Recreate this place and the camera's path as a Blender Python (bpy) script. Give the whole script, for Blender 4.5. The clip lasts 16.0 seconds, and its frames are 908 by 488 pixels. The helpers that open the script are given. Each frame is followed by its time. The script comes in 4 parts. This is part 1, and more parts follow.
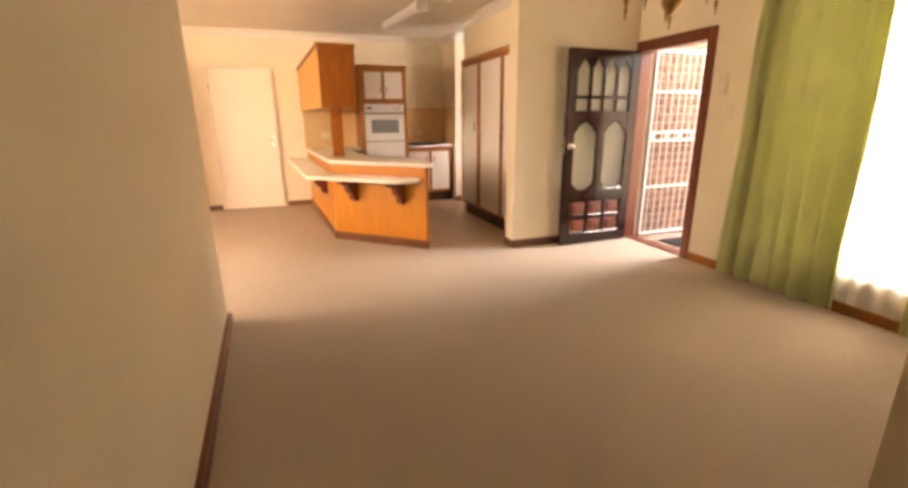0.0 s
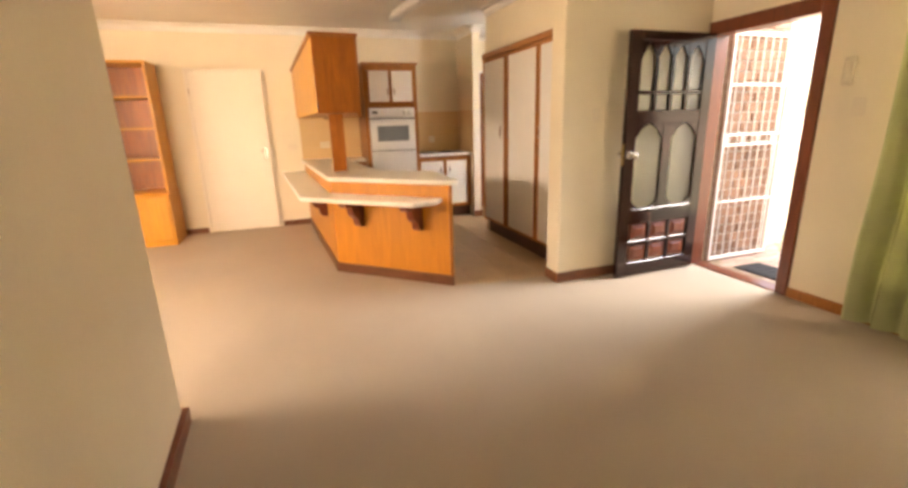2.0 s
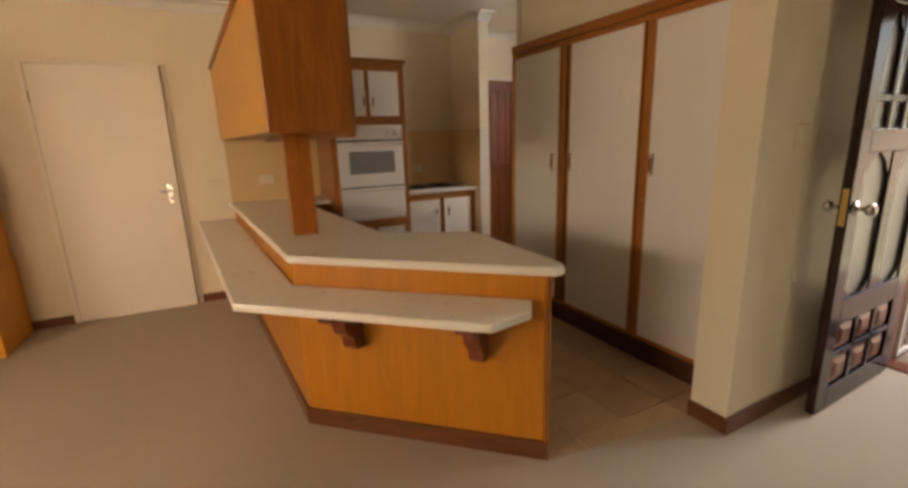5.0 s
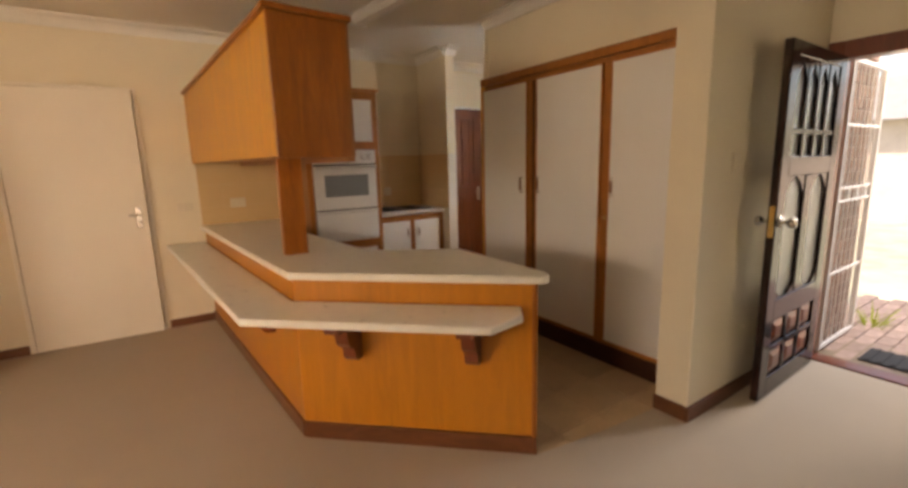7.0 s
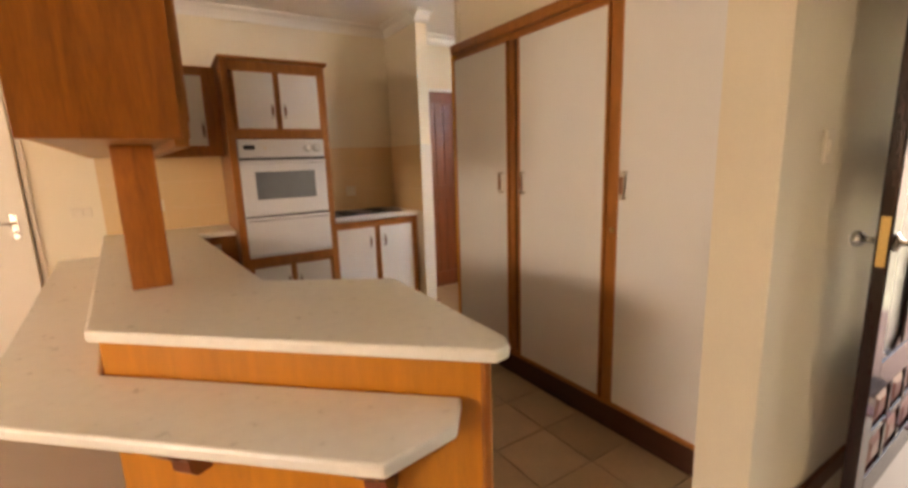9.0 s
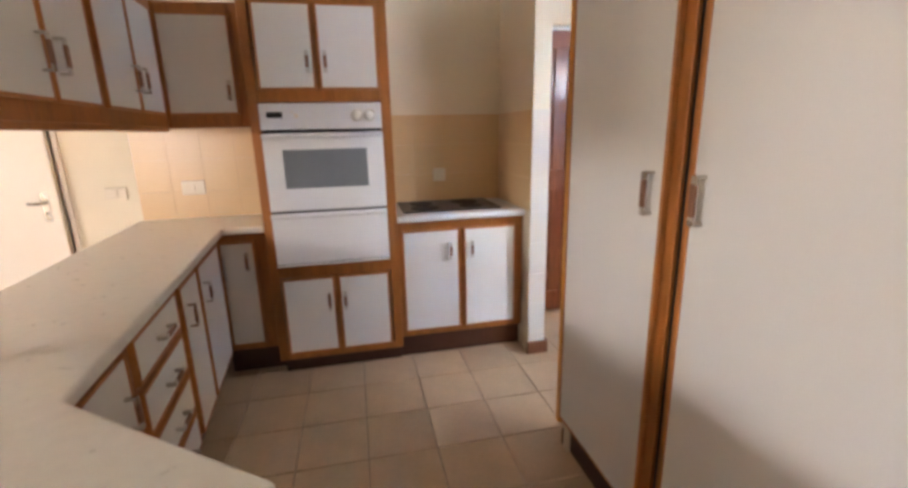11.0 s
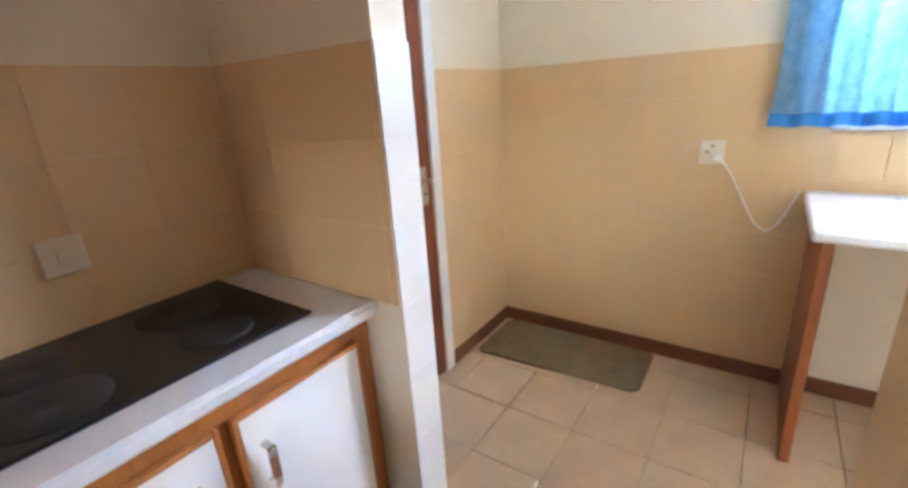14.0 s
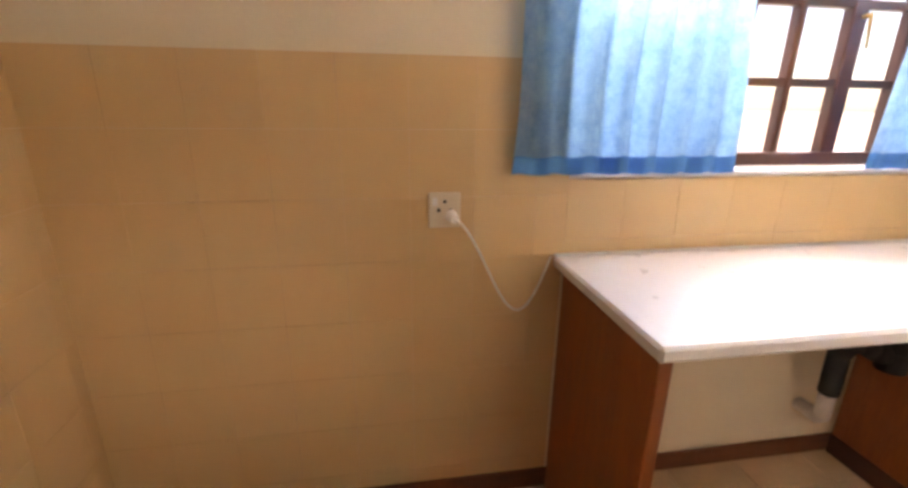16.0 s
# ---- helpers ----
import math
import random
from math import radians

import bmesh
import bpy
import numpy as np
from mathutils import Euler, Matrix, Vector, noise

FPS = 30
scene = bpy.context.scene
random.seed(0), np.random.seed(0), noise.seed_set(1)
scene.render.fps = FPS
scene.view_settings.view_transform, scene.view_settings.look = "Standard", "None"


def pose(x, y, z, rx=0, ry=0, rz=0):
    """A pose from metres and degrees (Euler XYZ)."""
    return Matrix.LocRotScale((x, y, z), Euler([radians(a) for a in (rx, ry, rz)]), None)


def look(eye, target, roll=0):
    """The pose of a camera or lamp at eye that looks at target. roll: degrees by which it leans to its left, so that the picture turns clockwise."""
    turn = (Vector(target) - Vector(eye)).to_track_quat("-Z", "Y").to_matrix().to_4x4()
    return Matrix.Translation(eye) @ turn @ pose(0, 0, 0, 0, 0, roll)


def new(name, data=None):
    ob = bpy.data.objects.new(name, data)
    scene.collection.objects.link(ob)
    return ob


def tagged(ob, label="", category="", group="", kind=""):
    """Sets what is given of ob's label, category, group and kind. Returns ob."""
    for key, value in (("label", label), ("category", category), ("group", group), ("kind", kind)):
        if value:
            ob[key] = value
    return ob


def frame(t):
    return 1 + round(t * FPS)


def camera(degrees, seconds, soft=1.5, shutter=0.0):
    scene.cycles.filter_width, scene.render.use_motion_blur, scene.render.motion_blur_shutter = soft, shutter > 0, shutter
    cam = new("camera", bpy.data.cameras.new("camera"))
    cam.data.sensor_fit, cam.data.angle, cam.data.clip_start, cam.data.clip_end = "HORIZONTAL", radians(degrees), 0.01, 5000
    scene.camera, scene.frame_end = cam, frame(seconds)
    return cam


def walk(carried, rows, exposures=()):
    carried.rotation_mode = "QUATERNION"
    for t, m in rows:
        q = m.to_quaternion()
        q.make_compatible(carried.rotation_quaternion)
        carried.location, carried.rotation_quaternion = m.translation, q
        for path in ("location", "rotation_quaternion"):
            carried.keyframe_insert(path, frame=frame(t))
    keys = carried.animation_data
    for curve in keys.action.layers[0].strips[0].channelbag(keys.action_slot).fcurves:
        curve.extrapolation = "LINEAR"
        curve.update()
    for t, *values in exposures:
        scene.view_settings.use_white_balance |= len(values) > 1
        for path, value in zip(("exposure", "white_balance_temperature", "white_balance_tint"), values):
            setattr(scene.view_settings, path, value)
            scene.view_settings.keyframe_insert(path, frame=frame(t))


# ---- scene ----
cam = camera(90.8, 16.0, soft=3.2)
PATH = [
    (0, (0.928, 1.077, 1.333), (1.571, 2.892, 0.79), -0.5),
    (0.5, (0.923, 1.218, 1.32), (1.55, 3.033, 0.762), -0.3),
    (1, (0.936, 1.426, 1.331), (1.553, 3.247, 0.78), -1.1),
    (1.5, (0.972, 1.707, 1.339), (1.6, 3.523, 0.782), -1.7),
    (2, (1.046, 2.052, 1.343), (1.672, 3.877, 0.816), -1.7),
    (2.5, (1.058, 2.471, 1.374), (1.694, 4.305, 0.891), -2.2),
    (3, (1.178, 2.876, 1.358), (1.821, 4.713, 0.898), -2.4),
    (3.5, (1.229, 3.287, 1.345), (1.881, 5.127, 0.911), -2.3),
    (3.7, (1.223, 3.465, 1.369), (1.882, 5.305, 0.946), -2.1),
    (5.8, (0.911, 4.147, 1.4), (1.934, 5.801, 0.934), -1.6),
    (6, (0.873, 4.098, 1.396), (1.909, 5.748, 0.944), -1.5),
    (6.5, (0.814, 4.02, 1.408), (1.891, 5.658, 1.011), -1.4),
    (7, (0.797, 4.015, 1.403), (1.89, 5.651, 1.044), -1.5),
    (7.5, (0.868, 4.116, 1.395), (1.963, 5.751, 1.04), -1.5),
    (8, (1.018, 4.298, 1.406), (2.116, 5.93, 1.048), -1.4),
    (8.2, (1.12, 4.346, 1.374), (2.208, 5.986, 1.017), -1.6),
    (10.3, (2.34, 5.19, 1.354), (3.099, 6.981, 0.888), -0.6),
    (10.5, (2.432, 5.313, 1.371), (3.036, 7.155, 0.88), -0.7),
    (11, (2.436, 5.582, 1.391), (2.845, 7.477, 0.9), -1.3),
    (11.5, (2.543, 5.808, 1.37), (2.53, 7.751, 0.899), -0.4),
    (12, (2.604, 6.072, 1.312), (2.438, 8.012, 0.855), -1.1),
    (12.5, (2.593, 6.405, 1.37), (2.517, 8.338, 0.862), -1.4),
    (13, (2.614, 6.717, 1.366), (2.871, 8.63, 0.841), -0.6),
    (13.5, (2.63, 7.016, 1.334), (3.553, 8.712, 0.814), -1.6),
    (14, (2.736, 7.37, 1.385), (4.275, 8.48, 0.751), -3.8),
    (14.5, (2.944, 7.48, 1.359), (4.711, 8.195, 0.754), -1.9),
    (15, (3.181, 7.61, 1.352), (5.066, 7.881, 0.739), -1.4),
    (15.5, (3.452, 7.678, 1.349), (5.353, 7.512, 0.75), -0.4),
    (16, (3.739, 7.766, 1.367), (5.624, 7.453, 0.777), 0.7),
]
EXPOSURES = [(0.0, 2.7, 10200, 33), (1.5, 2.8, 9700, 29), (2.5, 2.45, 9000, 23), (3.5, 1.85, 9300, 24), (5.8, 1.4, 9100, 24), (7.0, 1.5, 9000, 25), (8.2, 1.75, 9000, 27), (10.3, 2.72, 7100, 23),
             (11.5, 2.6, 5900, 18), (12.5, 2.5, 5800, 16), (13.5, 2.85, 5650, 17), (14.5, 2.9, 5650, 19), (15.0, 1.95, 6700, 25), (15.5, 1.85, 7900, 31), (16.0, 1.95, 8200, 35)]
walk(cam, [(t, look(eye, target, roll)) for t, eye, target, roll in PATH], EXPOSURES)

XW_LAMP = 5.16

# ---- world, sun, the sky's light at the openings and two added fills ----
world = bpy.data.worlds.new("world")
scene.world = world
world.use_nodes = True
wn, wl = world.node_tree.nodes, world.node_tree.links
sky = wn.new("ShaderNodeTexSky")
sky.sky_type, sky.sun_disc = "NISHITA", False
sky.sun_elevation, sky.sun_rotation = radians(58), radians(270)
wn["Background"].inputs["Strength"].default_value = 0.11
wl.new(sky.outputs["Color"], wn["Background"].inputs["Color"])
sun = new("sun", bpy.data.lights.new("sun", "SUN"))
sun.data.energy, sun.data.angle, sun.data.color = 3.0, radians(0.6), (1.0, 0.95, 0.86)
sun.matrix_world = look((0, 0, 8), (5.0, -0.8, 0))


def sky_lamp(name, eye, target, w, h, watts, colour):
    ob = new(name, bpy.data.lights.new(name, "AREA"))
    ob.data.shape, ob.data.size, ob.data.size_y = "RECTANGLE", w, h
    ob.data.energy, ob.data.color = watts, colour
    ob.matrix_world = look(eye, target)


sky_lamp("sky_at_kitchen_window", (5.95, 6.55, 2.95), (4.3, 6.6, 0.9), 1.6, 0.8, 14, (0.88, 0.95, 1.0))
sky_lamp("sky_in_kitchen_window", (XW_LAMP, 6.48, 1.96), (3.0, 6.7, 1.55), 1.35, 0.30, 16.5, (0.92, 0.96, 1.0))
sky_lamp("sky_at_front_door", (6.5, 4.35, 2.9), (3.9, 4.6, 0.2), 1.2, 0.9, 54, (0.72, 0.86, 1.0))
sky_lamp("sky_at_living_window", (4.80, 2.75, 1.35), (2.0, 2.5, 0.9), 1.5, 1.6, 16, (1.0, 0.95, 0.86))
# added fill outside an unseen south window, brightens bookcase and far room
sky_lamp("rear_window_fill", (-1.6, -0.75, 1.5), (-1.4, 5.0, 1.0), 1.9, 1.3, 29, (1.0, 0.93, 0.82))
# added fill outside an unseen west window, lifts pantry doors and worktop
sky_lamp("west_window_fill", (-4.0, 4.6, 2.2), (2.0, 5.6, 0.6), 2.2, 1.3, 31, (1.0, 0.95, 0.87))


# ---- materials ----
def material(name, colour, rough=0.6, metal=0.0, vary=0.12, scale=6.0, stretch=(1, 1, 1), bump=0.1, fine=90.0, darker=None, coat=0.0, random_tone=0.0, translucent=0.0, grain=False):
    m = bpy.data.materials.new(name)
    m.use_nodes = True
    n, l = m.node_tree.nodes, m.node_tree.links
    b = n["Principled BSDF"]
    b.inputs["Roughness"].default_value, b.inputs["Metallic"].default_value = rough, metal
    b.inputs["Coat Weight"].default_value, b.inputs["Coat Roughness"].default_value = coat, 0.12
    co = n.new("ShaderNodeTexCoord")
    mp = n.new("ShaderNodeMapping")
    mp.inputs["Scale"].default_value = stretch
    l.new(co.outputs["Object"], mp.inputs["Vector"])
    big = n.new("ShaderNodeTexNoise")
    big.inputs["Scale"].default_value, big.inputs["Detail"].default_value = scale, 5
    small = n.new("ShaderNodeTexNoise")
    small.inputs["Scale"].default_value, small.inputs["Detail"].default_value = fine, 3
    for t in (big, small):
        l.new(mp.outputs["Vector"], t.inputs["Vector"])
    if grain:
        big.inputs["Distortion"].default_value = 1.6
    mix = n.new("ShaderNodeMix")
    mix.data_type = "RGBA"
    low = darker or tuple(c * (1 - vary) for c in colour)
    mix.inputs["A"].default_value = (*low, 1)
    mix.inputs["B"].default_value = (*[min(1, c * (1 + vary * 0.5)) for c in colour], 1)
    ramp = n.new("ShaderNodeMapRange")
    ramp.inputs["From Min"].default_value, ramp.inputs["From Max"].default_value = 0.32, 0.68
    add = n.new("ShaderNodeMath")
    add.operation = "MULTIPLY_ADD"
    add.inputs[1].default_value = 0.35
    l.new(small.outputs["Fac"], add.inputs[0])
    sub = n.new("ShaderNodeMath")
    sub.operation = "MULTIPLY_ADD"
    sub.inputs[1].default_value, sub.inputs[2].default_value = 0.65, 0.0
    l.new(big.outputs["Fac"], sub.inputs[0])
    l.new(sub.outputs[0], add.inputs[2])
    l.new(add.outputs[0], ramp.inputs["Value"])
    l.new(ramp.outputs["Result"], mix.inputs["Factor"])
    out = mix.outputs["Result"]
    if random_tone:
        info = n.new("ShaderNodeObjectInfo")
        hsv = n.new("ShaderNodeHueSaturation")
        mr = n.new("ShaderNodeMapRange")
        mr.inputs["To Min"].default_value, mr.inputs["To Max"].default_value = 1 - random_tone, 1 + random_tone
        l.new(info.outputs["Random"], mr.inputs["Value"])
        l.new(mr.outputs["Result"], hsv.inputs["Value"])
        l.new(out, hsv.inputs["Color"])
        out = hsv.outputs["Color"]
    l.new(out, b.inputs["Base Color"])
    rr = n.new("ShaderNodeMapRange")
    rr.inputs["To Min"].default_value, rr.inputs["To Max"].default_value = max(0.02, rough - 0.07), min(1, rough + 0.07)
    l.new(big.outputs["Fac"], rr.inputs["Value"])
    l.new(rr.outputs["Result"], b.inputs["Roughness"])
    if bump:
        bp = n.new("ShaderNodeBump")
        bp.inputs["Strength"].default_value, bp.inputs["Distance"].default_value = bump, 0.004
        l.new(small.outputs["Fac"], bp.inputs["Height"])
        l.new(bp.outputs["Normal"], b.inputs["Normal"])
    if translucent:
        tr = n.new("ShaderNodeBsdfTranslucent")
        l.new(out, tr.inputs["Color"])
        ms = n.new("ShaderNodeMixShader")
        ms.inputs["Fac"].default_value = translucent
        l.new(b.outputs["BSDF"], ms.inputs[1])
        l.new(tr.outputs["BSDF"], ms.inputs[2])
        l.new(ms.outputs["Shader"], n["Material Output"].inputs["Surface"])
    return m


def glass(name, rough=0.0, colour=(1, 1, 1)):
    m = bpy.data.materials.new(name)
    m.use_nodes = True
    b = m.node_tree.nodes["Principled BSDF"]
    b.inputs["Transmission Weight"].default_value = 1.0
    b.inputs["Roughness"].default_value = rough
    b.inputs["Base Color"].default_value = (*colour, 1)
    b.inputs["IOR"].default_value = 1.1 if rough == 0 else 1.3
    return m


WALL = material("cream_wall_paint", (0.80, 0.71, 0.54), 0.75, vary=0.05, scale=2.5, bump=0.12, fine=120)
CEIL = material("ceiling_paint", (0.84, 0.80, 0.72), 0.8, vary=0.04, scale=2.0, bump=0.06, fine=90)
COVE = material("white_plaster", (0.82, 0.79, 0.72), 0.7, vary=0.04, bump=0.04)
CARPET = material("beige_carpet", (0.52, 0.44, 0.355), 0.98, vary=0.07, scale=1.3, bump=0.8, fine=420)
FTILE = material("floor_tile", (0.60, 0.43, 0.27), 0.32, vary=0.12, scale=7, bump=0.03, fine=60, random_tone=0.04)
GROUT = material("dark_grout", (0.27, 0.20, 0.14), 0.9, vary=0.2, scale=20)
WTILE = material("beige_wall_tile", (0.70, 0.485, 0.25), 0.3, vary=0.02, scale=3, bump=0.015, fine=25, random_tone=0.008)
WTILE_PALE = material("cream_edge_tile", (0.68, 0.63, 0.55), 0.3, vary=0.012, scale=6, bump=0.03, fine=40)
OAK = material("honey_varnished_wood", (0.69, 0.30, 0.026), 0.38, vary=0.22, scale=2.2, stretch=(9, 9, 0.9), bump=0.05, fine=34, coat=0.12, grain=True)
OAKH = material("honey_varnished_wood_lying", (0.69, 0.30, 0.026), 0.38, vary=0.22, scale=2.2, stretch=(0.9, 0.9, 9), bump=0.05, fine=34, coat=0.12, grain=True)
REDW = material("reddish_varnished_veneer", (0.42, 0.13, 0.018), 0.36, vary=0.35, scale=2.0, stretch=(8, 8, 0.8), bump=0.05, fine=30, coat=0.12, grain=True)
PANEL = material("amber_panel_veneer", (0.62, 0.225, 0.02), 0.36, vary=0.16, scale=1.8, stretch=(8, 8, 0.7), bump=0.04, fine=34, coat=0.12, grain=True)
TRIM = material("reddish_brown_trim_wood", (0.43, 0.155, 0.032), 0.4, vary=0.3, scale=3, stretch=(7, 7, 1), bump=0.05, fine=40, coat=0.2, grain=True)
SKIRT = material("brown_skirting_wood", (0.19, 0.065, 0.025), 0.4, vary=0.3, scale=3, stretch=(2, 2, 7), bump=0.05, fine=40, coat=0.2, grain=True)
PLINTH = material("dark_brown_plinth", (0.085, 0.028, 0.014), 0.45, vary=0.25, scale=4, stretch=(2, 2, 6), bump=0.05)
DARK = material("dark_mahogany", (0.028, 0.009, 0.006), 0.14, vary=0.35, scale=3, stretch=(7, 7, 1), bump=0.05, fine=40, coat=0.0, grain=True)
MAHOG = material("red_mahogany_frame", (0.20, 0.045, 0.018), 0.32, vary=0.3, scale=3, stretch=(7, 7, 1), bump=0.05, fine=40, coat=0.35, grain=True)
LEGW = material("brown_side_panel", (0.33, 0.095, 0.022), 0.42, vary=0.3, scale=2, stretch=(8, 8, 0.8), bump=0.05, fine=30, coat=0.15, grain=True)
EDGE = material("light_brown_edging", (0.50, 0.19, 0.045), 0.4, vary=0.25, scale=3, stretch=(7, 7, 1), bump=0.04, fine=40, coat=0.2, grain=True)
WINW = material("dark_window_wood", (0.10, 0.03, 0.018), 0.4, vary=0.3, scale=3, stretch=(5, 5, 1), bump=0.05, fine=40, coat=0.2, grain=True)
DOORB = material("red_brown_plank", (0.24, 0.065, 0.02), 0.4, vary=0.35, scale=2.5, stretch=(8, 8, 0.8), bump=0.06, fine=36, coat=0.2, grain=True)
LAM = material("white_laminate", (0.80, 0.78, 0.74), 0.45, vary=0.03, scale=3, bump=0.03, fine=160)
PDOOR = material("cream_door_paint", (0.82, 0.75, 0.63), 0.5, vary=0.04, scale=2, bump=0.04)
TOP = material("cream_speckled_worktop", (0.88, 0.85, 0.77), 0.3, vary=0.05, scale=30, bump=0.02, fine=260)
TOPW = material("white_worktop", (0.72, 0.72, 0.72), 0.3, vary=0.03, scale=20, bump=0.02, fine=200)
ENAMEL = material("white_enamel", (0.80, 0.80, 0.80), 0.22, vary=0.02, scale=3, bump=0.0, coat=0.3)
OVENGLASS = material("grey_oven_glass", (0.20, 0.22, 0.24), 0.12, vary=0.08, scale=3, bump=0.0, coat=0.5)
BLACK = material("black_enamel", (0.008, 0.008, 0.009), 0.3, vary=0.2, scale=5, bump=0.0)
IRON = material("black_cast_iron", (0.02, 0.02, 0.02), 0.6, vary=0.2, scale=15)
RUBBER = material("black_rubber", (0.018, 0.018, 0.02), 0.8, vary=0.3, scale=20, bump=0.3)
CHROME = material("brushed_nickel", (0.62, 0.58, 0.52), 0.28, metal=1.0, vary=0.1, bump=0.02)
BRASS = material("antique_brass", (0.50, 0.34, 0.13), 0.3, metal=1.0, vary=0.25, bump=0.03)
BRONZE = material("bronze_grip", (0.30, 0.15, 0.09), 0.4, metal=0.3, vary=0.2, bump=0.02)
WHITEP = material("white_gate_paint", (0.84, 0.82, 0.80), 0.45, vary=0.05, bump=0.04)
PLASTIC = material("ivory_plastic", (0.75, 0.66, 0.51), 0.4, vary=0.03, bump=0.0)
WHITEPL = material("white_plastic", (0.8, 0.8, 0.78), 0.4, vary=0.03, bump=0.0)
BROWNMAT = material("taupe_mat_pile", (0.22, 0.16, 0.085), 0.97, vary=0.25, scale=12, bump=0.9, fine=300)
GREEN = material("lime_green_cotton", (0.56, 0.60, 0.33), 0.85, vary=0.12, scale=4, bump=0.2, fine=500, translucent=0.26)
BLUE = material("blue_print_cotton", (0.54, 0.76, 0.89), 0.85, vary=0.0, scale=30, bump=0.15, fine=110, darker=(0.29, 0.52, 0.75), translucent=0.8)
BLUEHEM = material("bright_blue_hem", (0.08, 0.34, 0.72), 0.85, vary=0.1, scale=10, bump=0.15, fine=300, translucent=0.3)
SHEER = material("white_sheer_voile", (0.85, 0.85, 0.83), 0.9, vary=0.04, scale=8, bump=0.1, fine=400, translucent=0.85)
BRICK = material("red_face_brick", (0.34, 0.19, 0.13), 0.85, vary=0.35, scale=14, bump=0.5, fine=80, random_tone=0.22)
MORTAR = material("pale_mortar", (0.52, 0.48, 0.43), 0.95, vary=0.15, scale=20, bump=0.4)
PAVER = material("pink_clay_paver", (0.42, 0.29, 0.24), 0.85, vary=0.25, scale=14, bump=0.4, random_tone=0.15)
GROUND = material("dry_pale_lawn", (0.44, 0.46, 0.36), 0.95, vary=0.3, scale=3, bump=0.6, fine=60)
GARDENW = material("tan_garden_wall", (0.62, 0.55, 0.50), 0.9, vary=0.15, scale=3, bump=0.3)
ROOFT = material("grey_roof_sheet", (0.30, 0.31, 0.33), 0.6, vary=0.15, scale=3)
LEAF = material("yellow_green_leaf", (0.34, 0.40, 0.03), 0.6, vary=0.2, scale=10, translucent=0.3)
DIFFUSER = material("opal_diffuser", (0.82, 0.81, 0.78), 0.4, vary=0.03, bump=0.0)
CLEAR = glass("clear_glass")
FROST = glass("obscure_glass", 0.35, (0.92, 0.95, 0.90))


# ---- mesh helpers ----
def box(bm, lo, hi, bev=0.0, m=None, seg=1):
    c = [(a + b) / 2 for a, b in zip(lo, hi)]
    s = [abs(b - a) for a, b in zip(lo, hi)]
    mat = Matrix.Translation(c) @ Matrix.Diagonal((*s, 1))
    vs = bmesh.ops.create_cube(bm, size=1.0, matrix=(m @ mat) if m else mat)["verts"]
    if bev:
        es = list({e for v in vs for e in v.link_edges})
        bmesh.ops.bevel(bm, geom=es, offset=min(bev, min(s) * 0.45), segments=seg, affect="EDGES", profile=0.5)


def prism(bm, poly, z0, z1, bev=0.0):
    a = [bm.verts.new((x, y, z0)) for x, y in poly]
    b = [bm.verts.new((x, y, z1)) for x, y in poly]
    k = len(poly)
    fs = [bm.faces.new(a[::-1]), bm.faces.new(b)]
    fs += [bm.faces.new((a[i], a[(i + 1) % k], b[(i + 1) % k], b[i])) for i in range(k)]
    bmesh.ops.recalc_face_normals(bm, faces=fs)
    if bev:
        es = list({e for v in a + b for e in v.link_edges})
        bmesh.ops.bevel(bm, geom=es, offset=bev, segments=2, affect="EDGES", profile=0.5)


def plate(bm, poly, y0, y1):
    """A slab whose outline lies in x and z, from y0 to y1."""
    a = [bm.verts.new((x, y0, z)) for x, z in poly]
    b = [bm.verts.new((x, y1, z)) for x, z in poly]
    k = len(poly)
    fs = [bm.faces.new(a), bm.faces.new(b[::-1])]
    fs += [bm.faces.new((a[i], b[i], b[(i + 1) % k], a[(i + 1) % k])) for i in range(k)]
    bmesh.ops.recalc_face_normals(bm, faces=fs)


def rod(bm, p, q, r, r2=None, seg=12):
    p, q = Vector(p), Vector(q)
    d = q - p
    m = Matrix.Translation((p + q) / 2) @ d.to_track_quat("Z", "Y").to_matrix().to_4x4()
    bmesh.ops.create_cone(bm, cap_ends=True, segments=seg, radius1=r, radius2=r if r2 is None else r2, depth=d.length, matrix=m)


def tube(bm, pts, r, seg=8):
    for p, q in zip(pts, pts[1:]):
        rod(bm, p, q, r, seg=seg)
    for p in pts[1:-1]:
        bmesh.ops.create_uvsphere(bm, u_segments=seg, v_segments=6, radius=r, matrix=Matrix.Translation(p))


def lathe(bm, prof, seg=18, m=None):
    rings = []
    for r, z in prof:
        rings.append([bm.verts.new((m or Matrix()) @ Vector((r * math.cos(2 * math.pi * i / seg), r * math.sin(2 * math.pi * i / seg), z))) for i in range(seg)])
    for a, b in zip(rings, rings[1:]):
        for i in range(seg):
            bm.faces.new((a[i], a[(i + 1) % seg], b[(i + 1) % seg], b[i]))
    bm.faces.new(rings[0][::-1])
    bm.faces.new(rings[-1])


